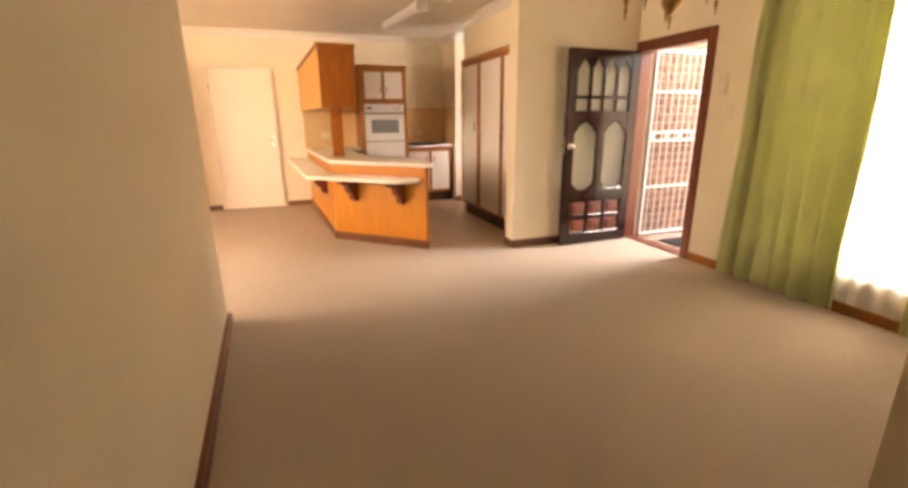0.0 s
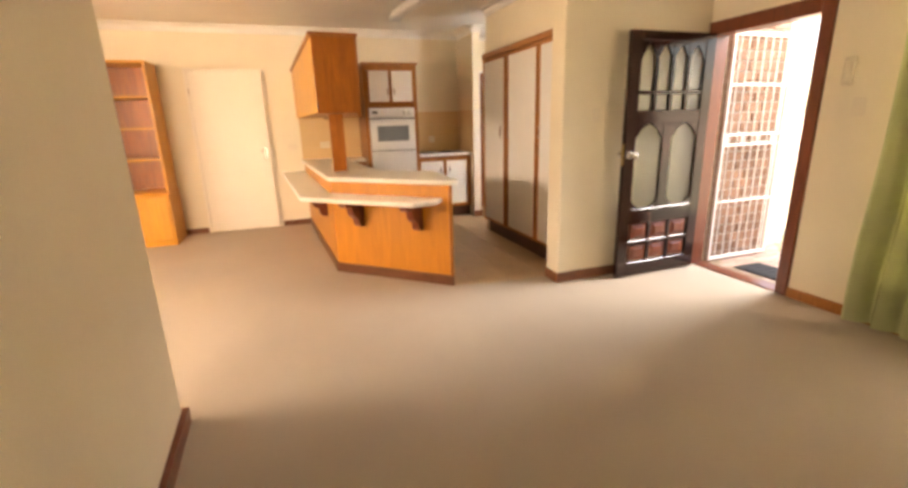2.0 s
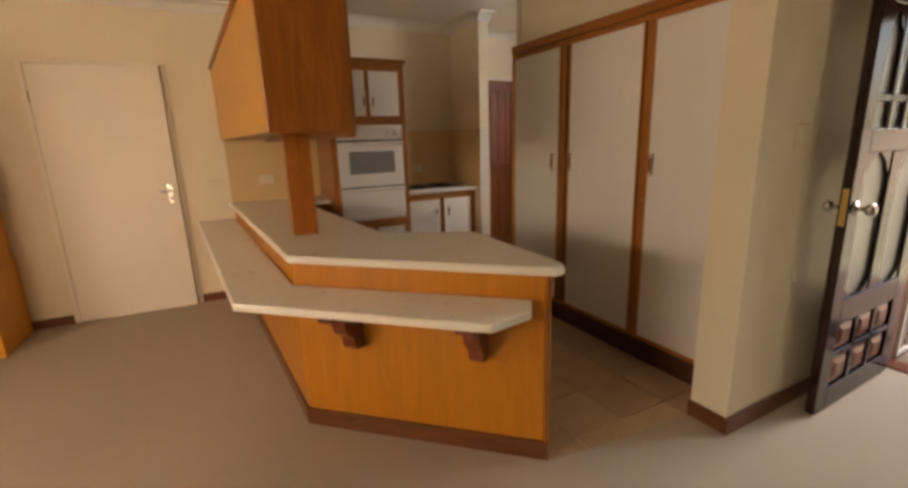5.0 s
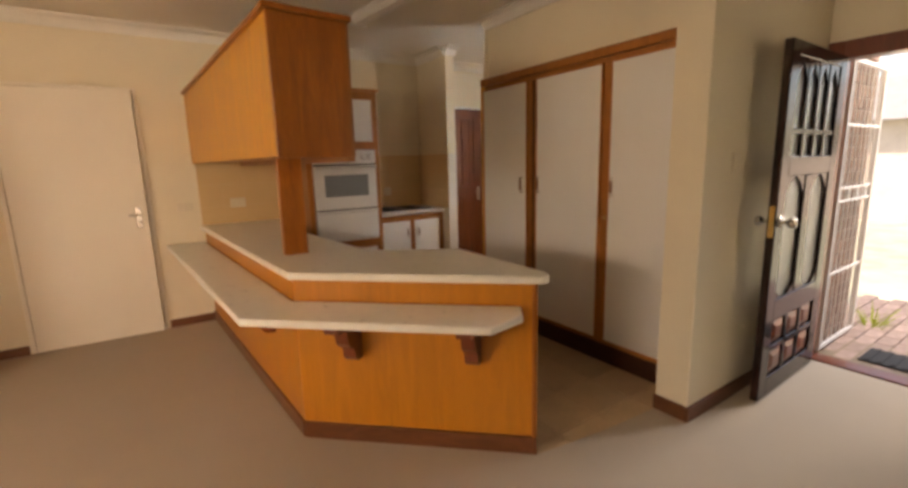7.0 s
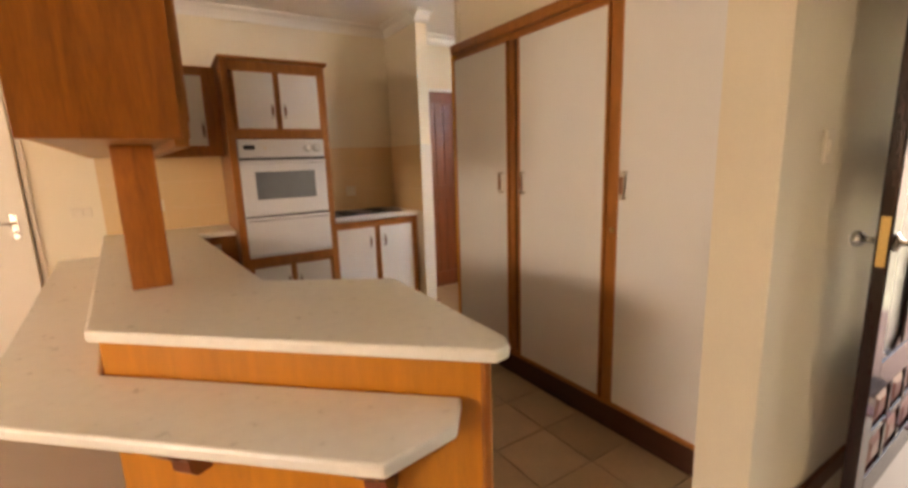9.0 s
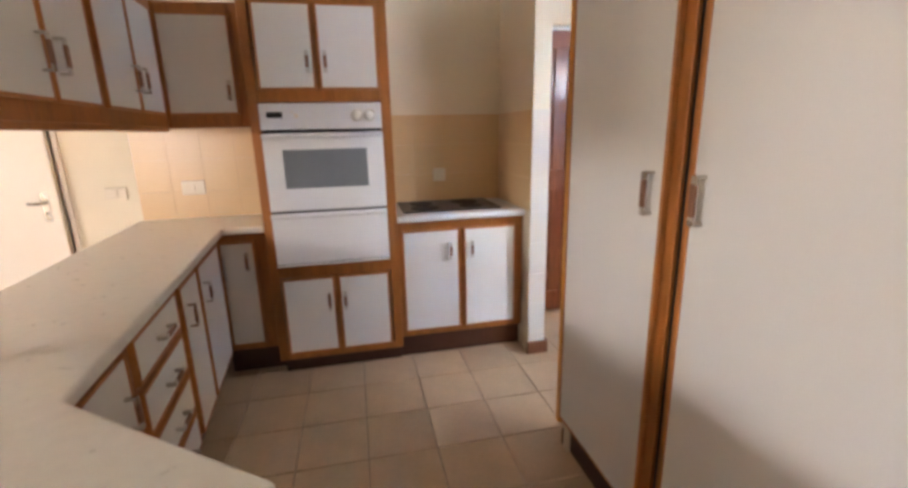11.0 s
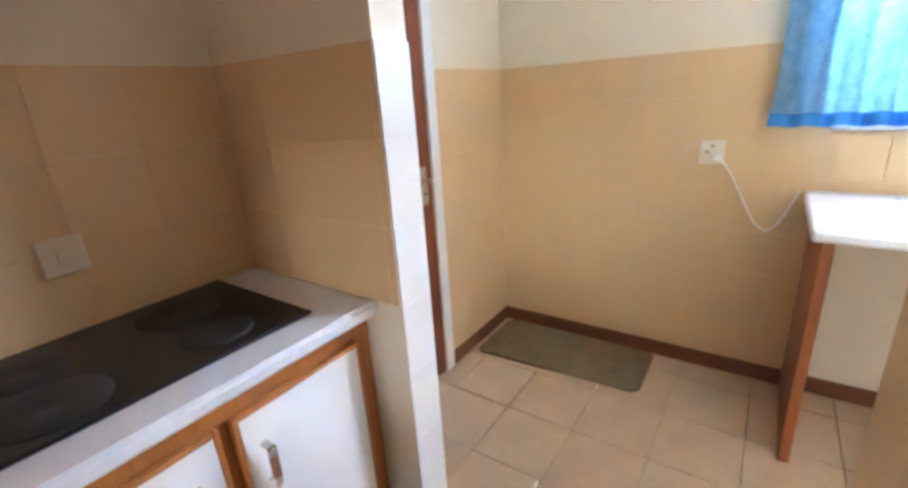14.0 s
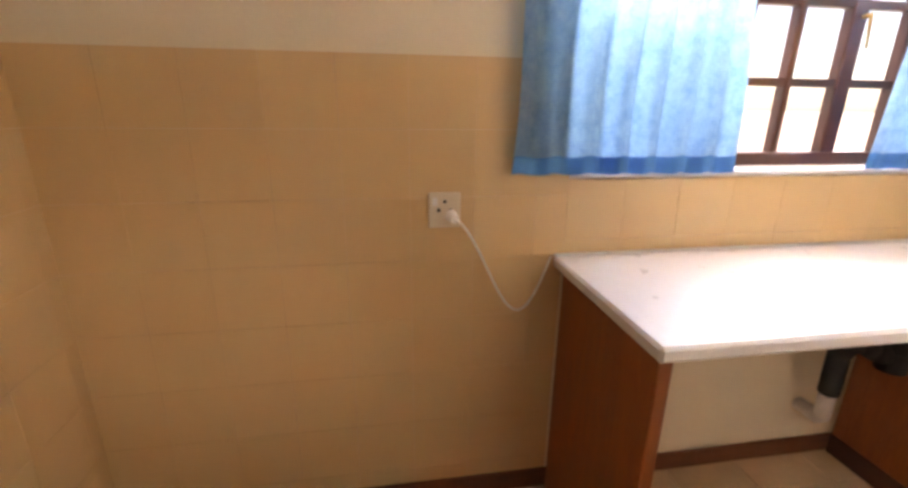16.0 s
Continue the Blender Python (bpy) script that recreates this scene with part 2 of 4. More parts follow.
def part(name, bm, mat, parent=None, label="", smooth=False):
    me = bpy.data.meshes.new(name)
    if smooth:
        for f in bm.faces:
            f.smooth = True
    bm.to_mesh(me)
    bm.free()
    me.materials.append(mat)
    ob = new(name, me)
    ob.parent = parent
    if label:
        tagged(ob, label)
    return ob


def boxes(name, mat, parent, *items, bev=0.003, label=""):
    bm = bmesh.new()
    for lo, hi in items:
        box(bm, lo, hi, bev)
    return part(name, bm, mat, parent, label)


def thing(name, label, category, m=None, group="", kind=""):
    ob = new(name)
    ob.empty_display_size = 0.1
    ob.matrix_world = m or Matrix()
    return tagged(ob, label, category, group, kind)


def structure(name, mat, *items, label="", bev=0.0):
    ob = boxes(name, mat, None, *items, bev=bev)
    return tagged(ob, label or name.replace("_", " "), name.split("_")[0], kind="structure")


# ---- the large structure ----
H = 2.56          # ceiling
YB = 8.64         # back wall
XW = 5.03         # scullery's window wall
XF = 4.42         # front door wall

bm = bmesh.new()
prism(bm, [(-3.2, -0.6), (XF, -0.6), (XF, 5.16), (3.04, 5.16), (3.03, 5.33), (2.62, 5.36), (2.2, 5.42), (1.32, 6.24), (1.17, YB), (-3.2, YB)], -0.012, 0.004)
carpet = tagged(part("floor_carpet", bm, CARPET), "beige short-pile fitted carpet, wall to wall", "carpet", kind="structure")
floor = structure("floor", GROUT, ((-3.3, -0.7, -0.2), (5.15, 8.9, -0.0125)), label="floor slab with dark grout under the tiles")
tagged(floor, category="floor")

wall_back = structure("wall_back", WALL,
    ((-3.35, YB, -0.2), (-0.13, YB + 0.2, H)), ((-0.13, YB, 2.06), (0.79, YB + 0.2, H)), ((0.79, YB, -0.2), (3.55, YB + 0.2, H)),
    ((3.55, YB, 2.06), (4.40, YB + 0.2, H)), ((4.40, YB, -0.2), (5.25, YB + 0.2, H)), ((-0.3, YB + 0.2, -0.2), (0.95, YB + 0.26, 2.3)), ((3.4, YB + 0.2, -0.2), (4.6, YB + 0.26, 2.3)),
    label="cream painted plaster wall at the back")
# out of view; the window opening is added for the west fill
wall_west = structure("wall_west", WALL, ((-3.4, -0.2, -0.2), (-3.2, 3.5, H)), ((-3.4, 3.5, -0.2), (-3.2, 5.7, 0.85)), ((-3.4, 3.5, 2.15), (-3.2, 5.7, H)), ((-3.4, 5.7, -0.2), (-3.2, YB + 0.2, H)), label="unseen cream painted plaster wall with an added window")
# out of view; its window is added to let the rear fill in
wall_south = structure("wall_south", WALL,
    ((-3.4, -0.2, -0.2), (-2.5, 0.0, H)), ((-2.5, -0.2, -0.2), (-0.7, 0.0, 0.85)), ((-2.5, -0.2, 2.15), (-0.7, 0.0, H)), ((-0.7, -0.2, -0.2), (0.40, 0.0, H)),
    label="unseen cream painted plaster wall with an added window")
bm = bmesh.new()
prism(bm, [(0.635, -0.7), (0.412, 4.195), (0.272, 4.195), (0.485, -0.7)], -0.2, H)
wall_hall = tagged(part("wall_hall", bm, WALL), "cream painted plaster wall of the passage", "wall", kind="structure")
wall_passage = structure("wall_passage", WALL, ((0.4, -0.8, -0.2), (2.6, -0.6, H)), ((2.42, -0.6, -0.2), (2.6, 1.50, H)), ((2.42, 1.50, -0.2), (XF + 0.2, 1.68, H)),
    label="cream painted plaster walls of the passage opening")
wall_front = structure("wall_front", WALL,
    ((XF, 1.3, -0.2), (XF + 0.22, 1.95, H)), ((XF, 1.95, -0.2), (XF + 0.22, 3.62, 0.30)), ((XF, 1.95, 2.16), (XF + 0.22, 3.62, H)),
    ((XF, 3.62, -0.2), (XF + 0.22, 4.21, H)), ((XF, 4.21, 2.065), (XF + 0.22, 5.16, H)),
    label="cream painted plaster wall with the front door and a window")
wall_pier = structure("wall_pier", WALL, ((3.03, 5.16, -0.2), (5.25, 5.34, H)), label="cream painted plaster pier beside the pantry")
wall_pantry = structure("wall_pantry", WALL, ((3.27, 5.34, 2.08), (3.549, 7.134, H)), ((3.262, 7.135, -0.2), (3.549, 7.176, H)), ((3.55, 5.34, -0.2), (3.585, 7.176, H)),
    label="cream painted plaster wall above and beside the pantry")
wall_nib = structure("wall_nib", WALL, ((3.438, 8.04, -0.2), (3.54, YB, H)), label="short cream painted wall end beside the hob")
wall_window = structure("wall_window", WALL,
    ((XW, 5.34, -0.2), (XW + 0.22, 5.75, H)), ((XW, 5.75, -0.2), (XW + 0.22, 7.20, 1.16)), ((XW, 5.75, 2.15), (XW + 0.22, 7.20, H)), ((XW, 7.20, -0.2), (XW + 0.22, YB, H)),
    label="scullery wall with a window over the worktop")
ceiling = structure("ceiling", CEIL, ((-3.4, -0.8, H), (5.28, YB + 0.25, H + 0.12)), label="white painted flat ceiling")
# roof slab out of view, added to keep sun and sky off the rooms
roof = structure("roof", ROOFT, ((-3.6, -1.0, H + 0.14), (5.40, YB + 0.4, H + 0.26)), label="unseen grey roof deck above the ceiling, added to block sun and sky")


def cornice(name, p, q, side):
    """A coved cornice from p to q; side: the way into the room."""
    p, q, s = Vector((*p, 0)), Vector((*q, 0)), Vector((*side, 0))
    prof = [(0.0, 0.0), (0.0, 0.085), (0.012, 0.085), (0.02, 0.06), (0.042, 0.03), (0.068, 0.018), (0.085, 0.012), (0.085, 0.0)]
    bm = bmesh.new()
    ends = []
    for e in (p, q):
        ends.append([bm.verts.new((e + s * a) + Vector((0, 0, H - 0.001 - b))) for a, b in prof])
    k = len(prof)
    fs = [bm.faces.new((ends[0][i], ends[0][(i + 1) % k], ends[1][(i + 1) % k], ends[1][i])) for i in range(k)]
    fs += [bm.faces.new(ends[0]), bm.faces.new(ends[1][::-1])]
    bmesh.ops.recalc_face_normals(bm, faces=fs)
    tagged(part(name, bm, COVE), "white coved plaster cornice", "cornice", kind="structure")


cornice("trim_cornice_back", (-3.2, YB - 0.001), (3.438, YB - 0.001), (0, -1))
cornice("trim_cornice_pantry", (3.269, 7.176), (3.269, 5.34), (-1, 0))
cornice("trim_cornice_pier", (3.03, 5.159), (XF, 5.159), (0, -1))
cornice("trim_cornice_front", (XF - 0.001, 1.68), (XF - 0.001, 5.16), (-1, 0))
cornice("trim_cornice_window", (XW - 0.001, 5.34), (XW - 0.001, YB), (-1, 0))
cornice("trim_cornice_nib", (3.42, 8.039), (3.56, 8.039), (0, -1))
cornice("trim_cornice_nib_side", (3.437, 8.06), (3.437, YB), (-1, 0))
cornice("trim_cornice_scullery", (3.545, YB - 0.001), (XW, YB - 0.001), (0, -1))


def skirting(name, *items, mat=SKIRT):
    tagged(boxes(name, mat, None, *items, bev=0.004), "brown varnished wooden skirting board", "skirting", kind="structure")


skirting("baseboard_back", ((-3.2, YB - 0.018, 0), (-0.14, YB - 0.001, 0.075)), ((0.80, YB - 0.018, 0), (1.165, YB - 0.001, 0.075)))
bm = bmesh.new()
prism(bm, [(0.662, -0.7), (0.439, 4.195), (0.439, 4.218), (0.26, 4.218), (0.26, 4.196), (0.413, 4.196), (0.637, -0.7)], 0, 0.078)
tagged(part("baseboard_hall", bm, MAHOG), "brown varnished wooden skirting board", "skirting", kind="structure")
skirting("baseboard_front", ((XF - 0.018, 1.68, 0), (XF - 0.001, 4.205, 0.08)), mat=TRIM)
skirting("baseboard_pier", ((3.012, 5.142, 0), (XF, 5.159, 0.085)), ((3.012, 5.16, 0), (3.029, 5.345, 0.085)))
skirting("baseboard_scullery_window", ((XW - 0.018, 5.36, 0), (XW - 0.007, YB, 0.082)))
skirting("baseboard_scullery_back", ((4.42, YB - 0.020, 0), (XW, YB - 0.008, 0.082)))
skirting("baseboard_nib", ((3.420, 8.012, 0), (3.56, 8.030, 0.085)), ((3.542, 8.030, 0), (3.56, YB, 0.085)))
skirting("baseboard_pantry_end", ((3.262, 7.184, 0), (3.60, 7.198, 0.08)), ((3.586, 5.36, 0), (3.60, 7.183, 0.08)))

# ---- doors and windows of the setting ----
def lever(parent, x, z, y, way, mat=CHROME, reach=0.11):
    """A lever handle on a plate, on a door face at y; way: +1 lever to +x."""
    h = boxes("door_handle", mat, parent, ((x - 0.02, y - 0.006, z - 0.11), (x + 0.02, y, z + 0.06)), bev=0.003, label="metal lever handle on a plate")
    bm = bmesh.new()
    tube(bm, [(x, y - 0.004, z), (x, y - 0.045, z), (x + way * reach, y - 0.045, z)], 0.009)
    part("lever", bm, mat, h, smooth=True)
    bm = bmesh.new()
    rod(bm, (x, y - 0.009, z - 0.06), (x, y - 0.005, z - 0.06), 0.007)
    part("keyhole", bm, BLACK, h)


door_1 = thing("door_1", "flush interior door painted cream, standing slightly ajar", "door", kind="structure")
leaf_1 = boxes("door_leaf", PDOOR, door_1, ((0, 0, 0.008), (0.85, 0.038, 2.03)), bev=0.003)
leaf_1.matrix_local = pose(-0.095, YB - 0.020, 0, 0, 0, -2.6)
boxes("door_frame", PDOOR, door_1, ((-0.13, YB - 0.014, 0), (-0.10, YB + 0.05, 2.065)), ((0.76, YB - 0.014, 0), (0.79, YB + 0.05, 2.065)), ((-0.10, YB - 0.014, 2.035), (0.76, YB + 0.05, 2.065)))
lever(leaf_1, 0.785, 1.04, 0.0, -1, reach=0.065)
bm = bmesh.new()
for z in (0.3, 1.75):
    rod(bm, (-0.098, YB - 0.014, z), (-0.098, YB - 0.014, z + 0.09), 0.006)
part("hinge", bm, CHROME, door_1)

door_2 = thing("door_2", "closed reddish-brown plank door with a lever handle", "door", kind="structure")
for i in range(6):
    x0 = 3.62 + i * 0.105
    boxes("plank", DOORB, door_2, ((x0 + 0.001, YB - 0.004, 0.012), (x0 + 0.104, YB + 0.024, 2.03)), bev=0.005)
boxes("stile", DOORB, door_2, ((3.575, YB - 0.018, 0.012), (3.66, YB + 0.02, 2.03)), ((4.21, YB - 0.018, 0.012), (4.335, YB + 0.02, 2.03)))
boxes("rail", DOORB, door_2, ((3.66, YB - 0.017, 0.95), (4.21, YB + 0.02, 1.10)), ((3.66, YB - 0.017, 0.012), (4.21, YB + 0.02, 0.17)), ((3.66, YB - 0.017, 1.92), (4.21, YB + 0.02, 2.03)))
boxes("door_frame", WHITEPL, door_2, ((3.55, YB - 0.02, 0), (3.573, YB + 0.05, 2.06)), ((4.337, YB - 0.026, 0), (4.40, YB + 0.05, 2.06)), ((3.573, YB - 0.02, 2.033), (4.337, YB + 0.05, 2.06)))
lever(door_2, 4.27, 1.03, YB - 0.018, -1, reach=0.075)

# front door: leaf swung open into the room, against the pier wall
door_3 = thing("door_3", "open dark mahogany front door with leaded-look arched glass panes", "door", kind="structure")
boxes("door_frame", MAHOG, door_3, ((XF - 0.022, 4.205, 0.004), (XF + 0.12, 4.29, 2.068)), ((XF - 0.022, 5.075, 0.004), (XF + 0.12, 5.158, 2.068)), ((XF - 0.022, 4.29, 1.962), (XF + 0.12, 5.075, 2.068)), bev=0.006)
boxes("threshold", MAHOG, door_3, ((XF + 0.01, 4.29, -0.01), (XF + 0.14, 5.075, 0.012)))
DW, DH, T = 0.855, 1.955, 0.042
frame_bm = bmesh.new()
for lo, hi in [((0, 0, 0), (0.105, T, DH)), ((DW - 0.105, 0, 0), (DW, T, DH)), ((0.105, 0, 0), (DW - 0.105, T, 0.12)), ((0.105, 0, 0.455), (DW - 0.105, T, 0.585)),
               ((0.105, 0, 1.27), (DW - 0.105, T, 1.375)), ((0.105, 0, 1.885), (DW - 0.105, T, DH)), ((0.105, 0.002, 0.275), (DW - 0.105, T - 0.002, 0.31))]:
    box(frame_bm, lo, hi, 0.004)
for k in (1, 2):
    x = 0.105 + k * 0.215
    box(frame_bm, (x - 0.018, 0.002, 0.12), (x + 0.018, T - 0.002, 0.455), 0.003)
box(frame_bm, (DW / 2 - 0.05, 0.001, 0.585), (DW / 2 + 0.05, T - 0.001, 1.27), 0.004)
for k in (1, 2, 3):
    x = 0.105 + k * 0.16125
    box(frame_bm, (x - 0.016, 0.002, 1.375), (x + 0.016, T - 0.002, 1.885), 0.004)
box(frame_bm, (0.105, 0.004, 1.492), (DW - 0.105, T - 0.004, 1.522), 0.003)
# lancet heads of the four upper lights
for k in range(4):
    a, b = 0.105 + k * 0.16125, 0.105 + (k + 1) * 0.16125
    c = (a + b) / 2
    plate(frame_bm, [(a, 1.885), (a, 1.74), (a + 0.02, 1.78), (a + 0.045, 1.82), (c, 1.868), (c, 1.886)], 0.006, T - 0.006)
    plate(frame_bm, [(b, 1.885), (c, 1.886), (c, 1.868), (b - 0.045, 1.82), (b - 0.02, 1.78), (b, 1.74)], 0.006, T - 0.006)
# shaped corners of the two long lights
for a, b in ((0.105, DW / 2 - 0.05), (DW / 2 + 0.05, DW - 0.105)):
    for x, s in ((a, 1), (b, -1)):
        plate(frame_bm, [(x, 1.272), (x, 1.16), (x + s * 0.03, 1.19), (x + s * 0.05, 1.225), (x + s * 0.09, 1.25), (x + s * 0.135, 1.272)], 0.006, T - 0.006)
        plate(frame_bm, [(x, 0.583), (x, 0.66), (x + s * 0.02, 0.63), (x + s * 0.05, 0.607), (x + s * 0.09, 0.583)], 0.006, T - 0.006)
leaf_mesh = part("door_leaf", frame_bm, DARK, door_3)
leaf_mesh.matrix_local = pose(4.368, 5.080, 0.012, 0, 0, 181.5)
for a, b in ((0.105, DW / 2 - 0.05), (DW / 2 + 0.05, DW - 0.105)):
    boxes("pane", FROST, leaf_mesh, ((a, 0.018, 0.583), (b, 0.024, 1.272)), bev=0, label="obscure glass pane")
for k in range(4):
    a = 0.105 + k * 0.16125
    boxes("pane", FROST, leaf_mesh, ((a + 0.004, 0.018, 1.375), (a + 0.157, 0.024, 1.885)), bev=0, label="obscure glass pane")
for r in range(2):
    for k in range(3):
        x, z = 0.105 + k * 0.215 + 0.024, 0.135 + r * 0.185
        bm = bmesh.new()
        box(bm, (x, 0.012, z), (x + 0.166, T - 0.012, z + 0.13), 0)
        for y0, y1 in ((0.002, 0.012), (T - 0.002, T - 0.012)):
            o = [(x + 0.012, z + 0.012), (x + 0.154, z + 0.012), (x + 0.154, z + 0.118), (x + 0.012, z + 0.118)]
            i = [(x + 0.04, z + 0.035), (x + 0.126, z + 0.035), (x + 0.126, z + 0.095), (x + 0.04, z + 0.095)]
            va = [bm.verts.new((p, y1, q)) for p, q in o]
            vb = [bm.verts.new((p, y0, q)) for p, q in i]
            for j in range(4):
                bm.faces.new((va[j], va[(j + 1) % 4], vb[(j + 1) % 4], vb[j]))
            bm.faces.new(vb)
        bmesh.ops.recalc_face_normals(bm, faces=bm.faces)
        part("raised_panel", bm, MAHOG, leaf_mesh, "reddish raised and fielded panel")
for s in (-1, 1):
    bm = bmesh.new()
    y = T / 2 + s * T / 2
    turn = Matrix.Translation((DW - 0.055, y, 1.03)) @ Euler((radians(-90 * s), 0, 0)).to_matrix().to_4x4()
    lathe(bm, [(0.032, 0.0), (0.032, 0.006), (0.012, 0.012), (0.010, 0.035), (0.022, 0.042), (0.029, 0.055), (0.027, 0.068), (0.014, 0.076)], m=turn)
    part("door_knob", bm, CHROME, leaf_mesh, "polished metal knob", smooth=True)
bm = bmesh.new()
box(bm, (DW - 0.002, 0.008, 0.95), (DW + 0.002, T - 0.008, 1.12), 0.001)
part("lock_plate", bm, BRASS, leaf_mesh)


def casement(name, label, x, y0, y1, z0, z1, ys, zs, mat, depth=0.05):
    """A timber window in a wall that runs along y."""
    w = thing(name, label, "window", kind="structure")
    boxes("window_frame", mat, w, ((x, y0, z0), (x + depth, y0 + 0.05, z1)), ((x, y1 - 0.05, z0), (x + depth, y1, z1)), ((x, y0 + 0.05, z0), (x + depth, y1 - 0.05, z0 + 0.045)), ((x, y0 + 0.05, z1 - 0.05), (x + depth, y1 - 0.05, z1)), bev=0.004)
    for y, wd in ys:
        boxes("mullion", mat, w, ((x + 0.004, y - wd / 2, z0 + 0.045), (x + depth - 0.004, y + wd / 2, z1 - 0.05)), bev=0.004)
    for z in zs:
        boxes("glazing_bar", mat, w, ((x + 0.008, y0 + 0.05, z - 0.014), (x + depth - 0.008, y1 - 0.05, z + 0.014)), bev=0.003)
    cut = [y0 + 0.05] + sorted(y for y, _ in ys) + [y1 - 0.05]
    for a, b in zip(cut, cut[1:]):
        p = boxes("pane", CLEAR, w, ((x + 0.022, a, z0 + 0.045), (x + 0.026, b, z1 - 0.05)), bev=0)
        p.visible_shadow = False
    return w


win_k = casement("window_1", "small-paned mahogany casement window over the worktop", XW + 0.09, 5.75, 7.2, 1.18, 2.15,
    [(6.88, 0.025), (6.605, 0.055), (6.41, 0.025), (6.195, 0.058), (5.98, 0.025)], [1.455, 1.70, 1.93], WINW)
boxes("window_sill", TOPW, win_k, ((XW - 0.012, 5.75, 1.162), (XW + 0.09, 7.2, 1.179)), bev=0.004)
bm = bmesh.new()
rod(bm, (XW + 0.085, 6.195, 1.66), (XW + 0.06, 6.195, 1.66), 0.008)
rod(bm, (XW + 0.062, 6.195, 1.665), (XW + 0.055, 6.19, 1.56), 0.006, 0.004)
part("window_stay", bm, BRASS, win_k)
win_l = casement("window_2", "tall living-room window with a low white sill", XF + 0.1, 1.95, 3.62, 0.32, 2.16, [(2.78, 0.04)], [1.6], WHITEP)
boxes("window_sill", WHITEPL, win_l, ((XF - 0.03, 1.93, 0.30), (XF + 0.1, 3.64, 0.318)), bev=0.004)
# unseen window, added so that the bookcase and far room get light
win_r = thing("window_unseen_south", "unseen plain white window, added to light the far room", "window", kind="structure")
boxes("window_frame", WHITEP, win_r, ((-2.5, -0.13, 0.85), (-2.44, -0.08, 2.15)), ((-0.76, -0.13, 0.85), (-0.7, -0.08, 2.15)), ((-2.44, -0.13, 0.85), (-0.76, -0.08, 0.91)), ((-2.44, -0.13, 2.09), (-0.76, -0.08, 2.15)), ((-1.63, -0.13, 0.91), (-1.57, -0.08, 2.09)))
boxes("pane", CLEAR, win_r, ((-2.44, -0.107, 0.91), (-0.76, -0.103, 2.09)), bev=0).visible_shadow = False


# unseen window, added to light the pantry and counter from the west
win_w = casement("window_unseen_west", "unseen plain white window, added to light the dining end", -3.33, 3.5, 5.7, 0.85, 2.15, [(4.6, 0.05)], [], WHITEP)

# ---- cabinets ----
def pull(parent, x, z, upright=True, n=0.10):
    """A bow pull on a face at y = 0, outwards is -y."""
    d = Vector((0, 0, 1)) if upright else Vector((1, 0, 0))
    c = Vector((x, -0.019, z))
    out = Vector((0, -0.03, 0))
    side = Vector((1, 0, 0)) if upright else Vector((0, 0, 1))

    def strap(bm, along0, along1, out0, out1, wide, bev):
        p = c + d * along0 + out * out0 - side * wide / 2
        q = c + d * along1 + out * out1 + side * wide / 2
        box(bm, [min(i, j) for i, j in zip(p, q)], [max(i, j) for i, j in zip(p, q)], bev, seg=2)

    bm = bmesh.new()
    for e in (-1, 1):
        strap(bm, e * n / 2, e * (n / 2 - 0.009), 0.0, 1.0, 0.016, 0.003)
        strap(bm, e * n / 2, e * (n / 2 - 0.024), 0.78, 1.08, 0.019, 0.004)
    strap(bm, -n / 2 + 0.01, n / 2 - 0.01, 0.80, 1.0, 0.013, 0.001)
    h = part("handle", bm, CHROME, parent, "nickel bow handle with a brown grip")
    bm = bmesh.new()
    strap(bm, -n / 2 + 0.022, n / 2 - 0.022, 0.76, 1.12, 0.017, 0.003)
    part("grip", bm, BRONZE, h)


def cab_door(parent, x0, x1, z0, z1, hx=None, hz=None, upright=True, name="door", n=0.10, lip=0.011):
    """A white laminated door with a wooden lip on all edges, on a carcass face at y = 0."""
    bm = bmesh.new()
    box(bm, (x0 + lip, -0.019, z0 + lip), (x1 - lip, -0.001, z1 - lip), 0.0015)
    d = part(name, bm, LAM, parent, "white laminated " + name)
    bm = bmesh.new()
    for lo, hi in [((x0, -0.0205, z0), (x0 + lip, -0.001, z1)), ((x1 - lip, -0.0205, z0), (x1, -0.001, z1)),
                   ((x0 + lip, -0.0205, z0), (x1 - lip, -0.001, z0 + lip)), ((x0 + lip, -0.0205, z1 - lip), (x1 - lip, -0.001, z1))]:
        box(bm, lo, hi, 0.002)
    part("edging", bm, EDGE, d, "honey-coloured wooden edging")
    if hx is not None:
        pull(d, hx, hz, upright, n)
    return d


# built-in oven housing
oven_unit = thing("oven_cabinet", "tall honey wood oven housing with white doors above and below", "cabinet", pose(1.95, 8.03, 0))
W = 0.695
boxes("body", TRIM, oven_unit, ((0, 0.02, 0.15), (0.018, 0.6, 2.06)), ((W - 0.018, 0.02, 0.15), (W, 0.6, 2.06)), ((0.018, 0.58, 0.15), (W - 0.018, 0.6, 2.06)), ((0.018, 0.02, 2.04), (W - 0.018, 0.58, 2.06)), ((0.018, 0.02, 0.15), (W - 0.018, 0.58, 0.17)), ((0.018, 0.02, 0.66), (W - 0.018, 0.58, 0.68)), ((0.018, 0.02, 1.555), (W - 0.018, 0.58, 1.575)))
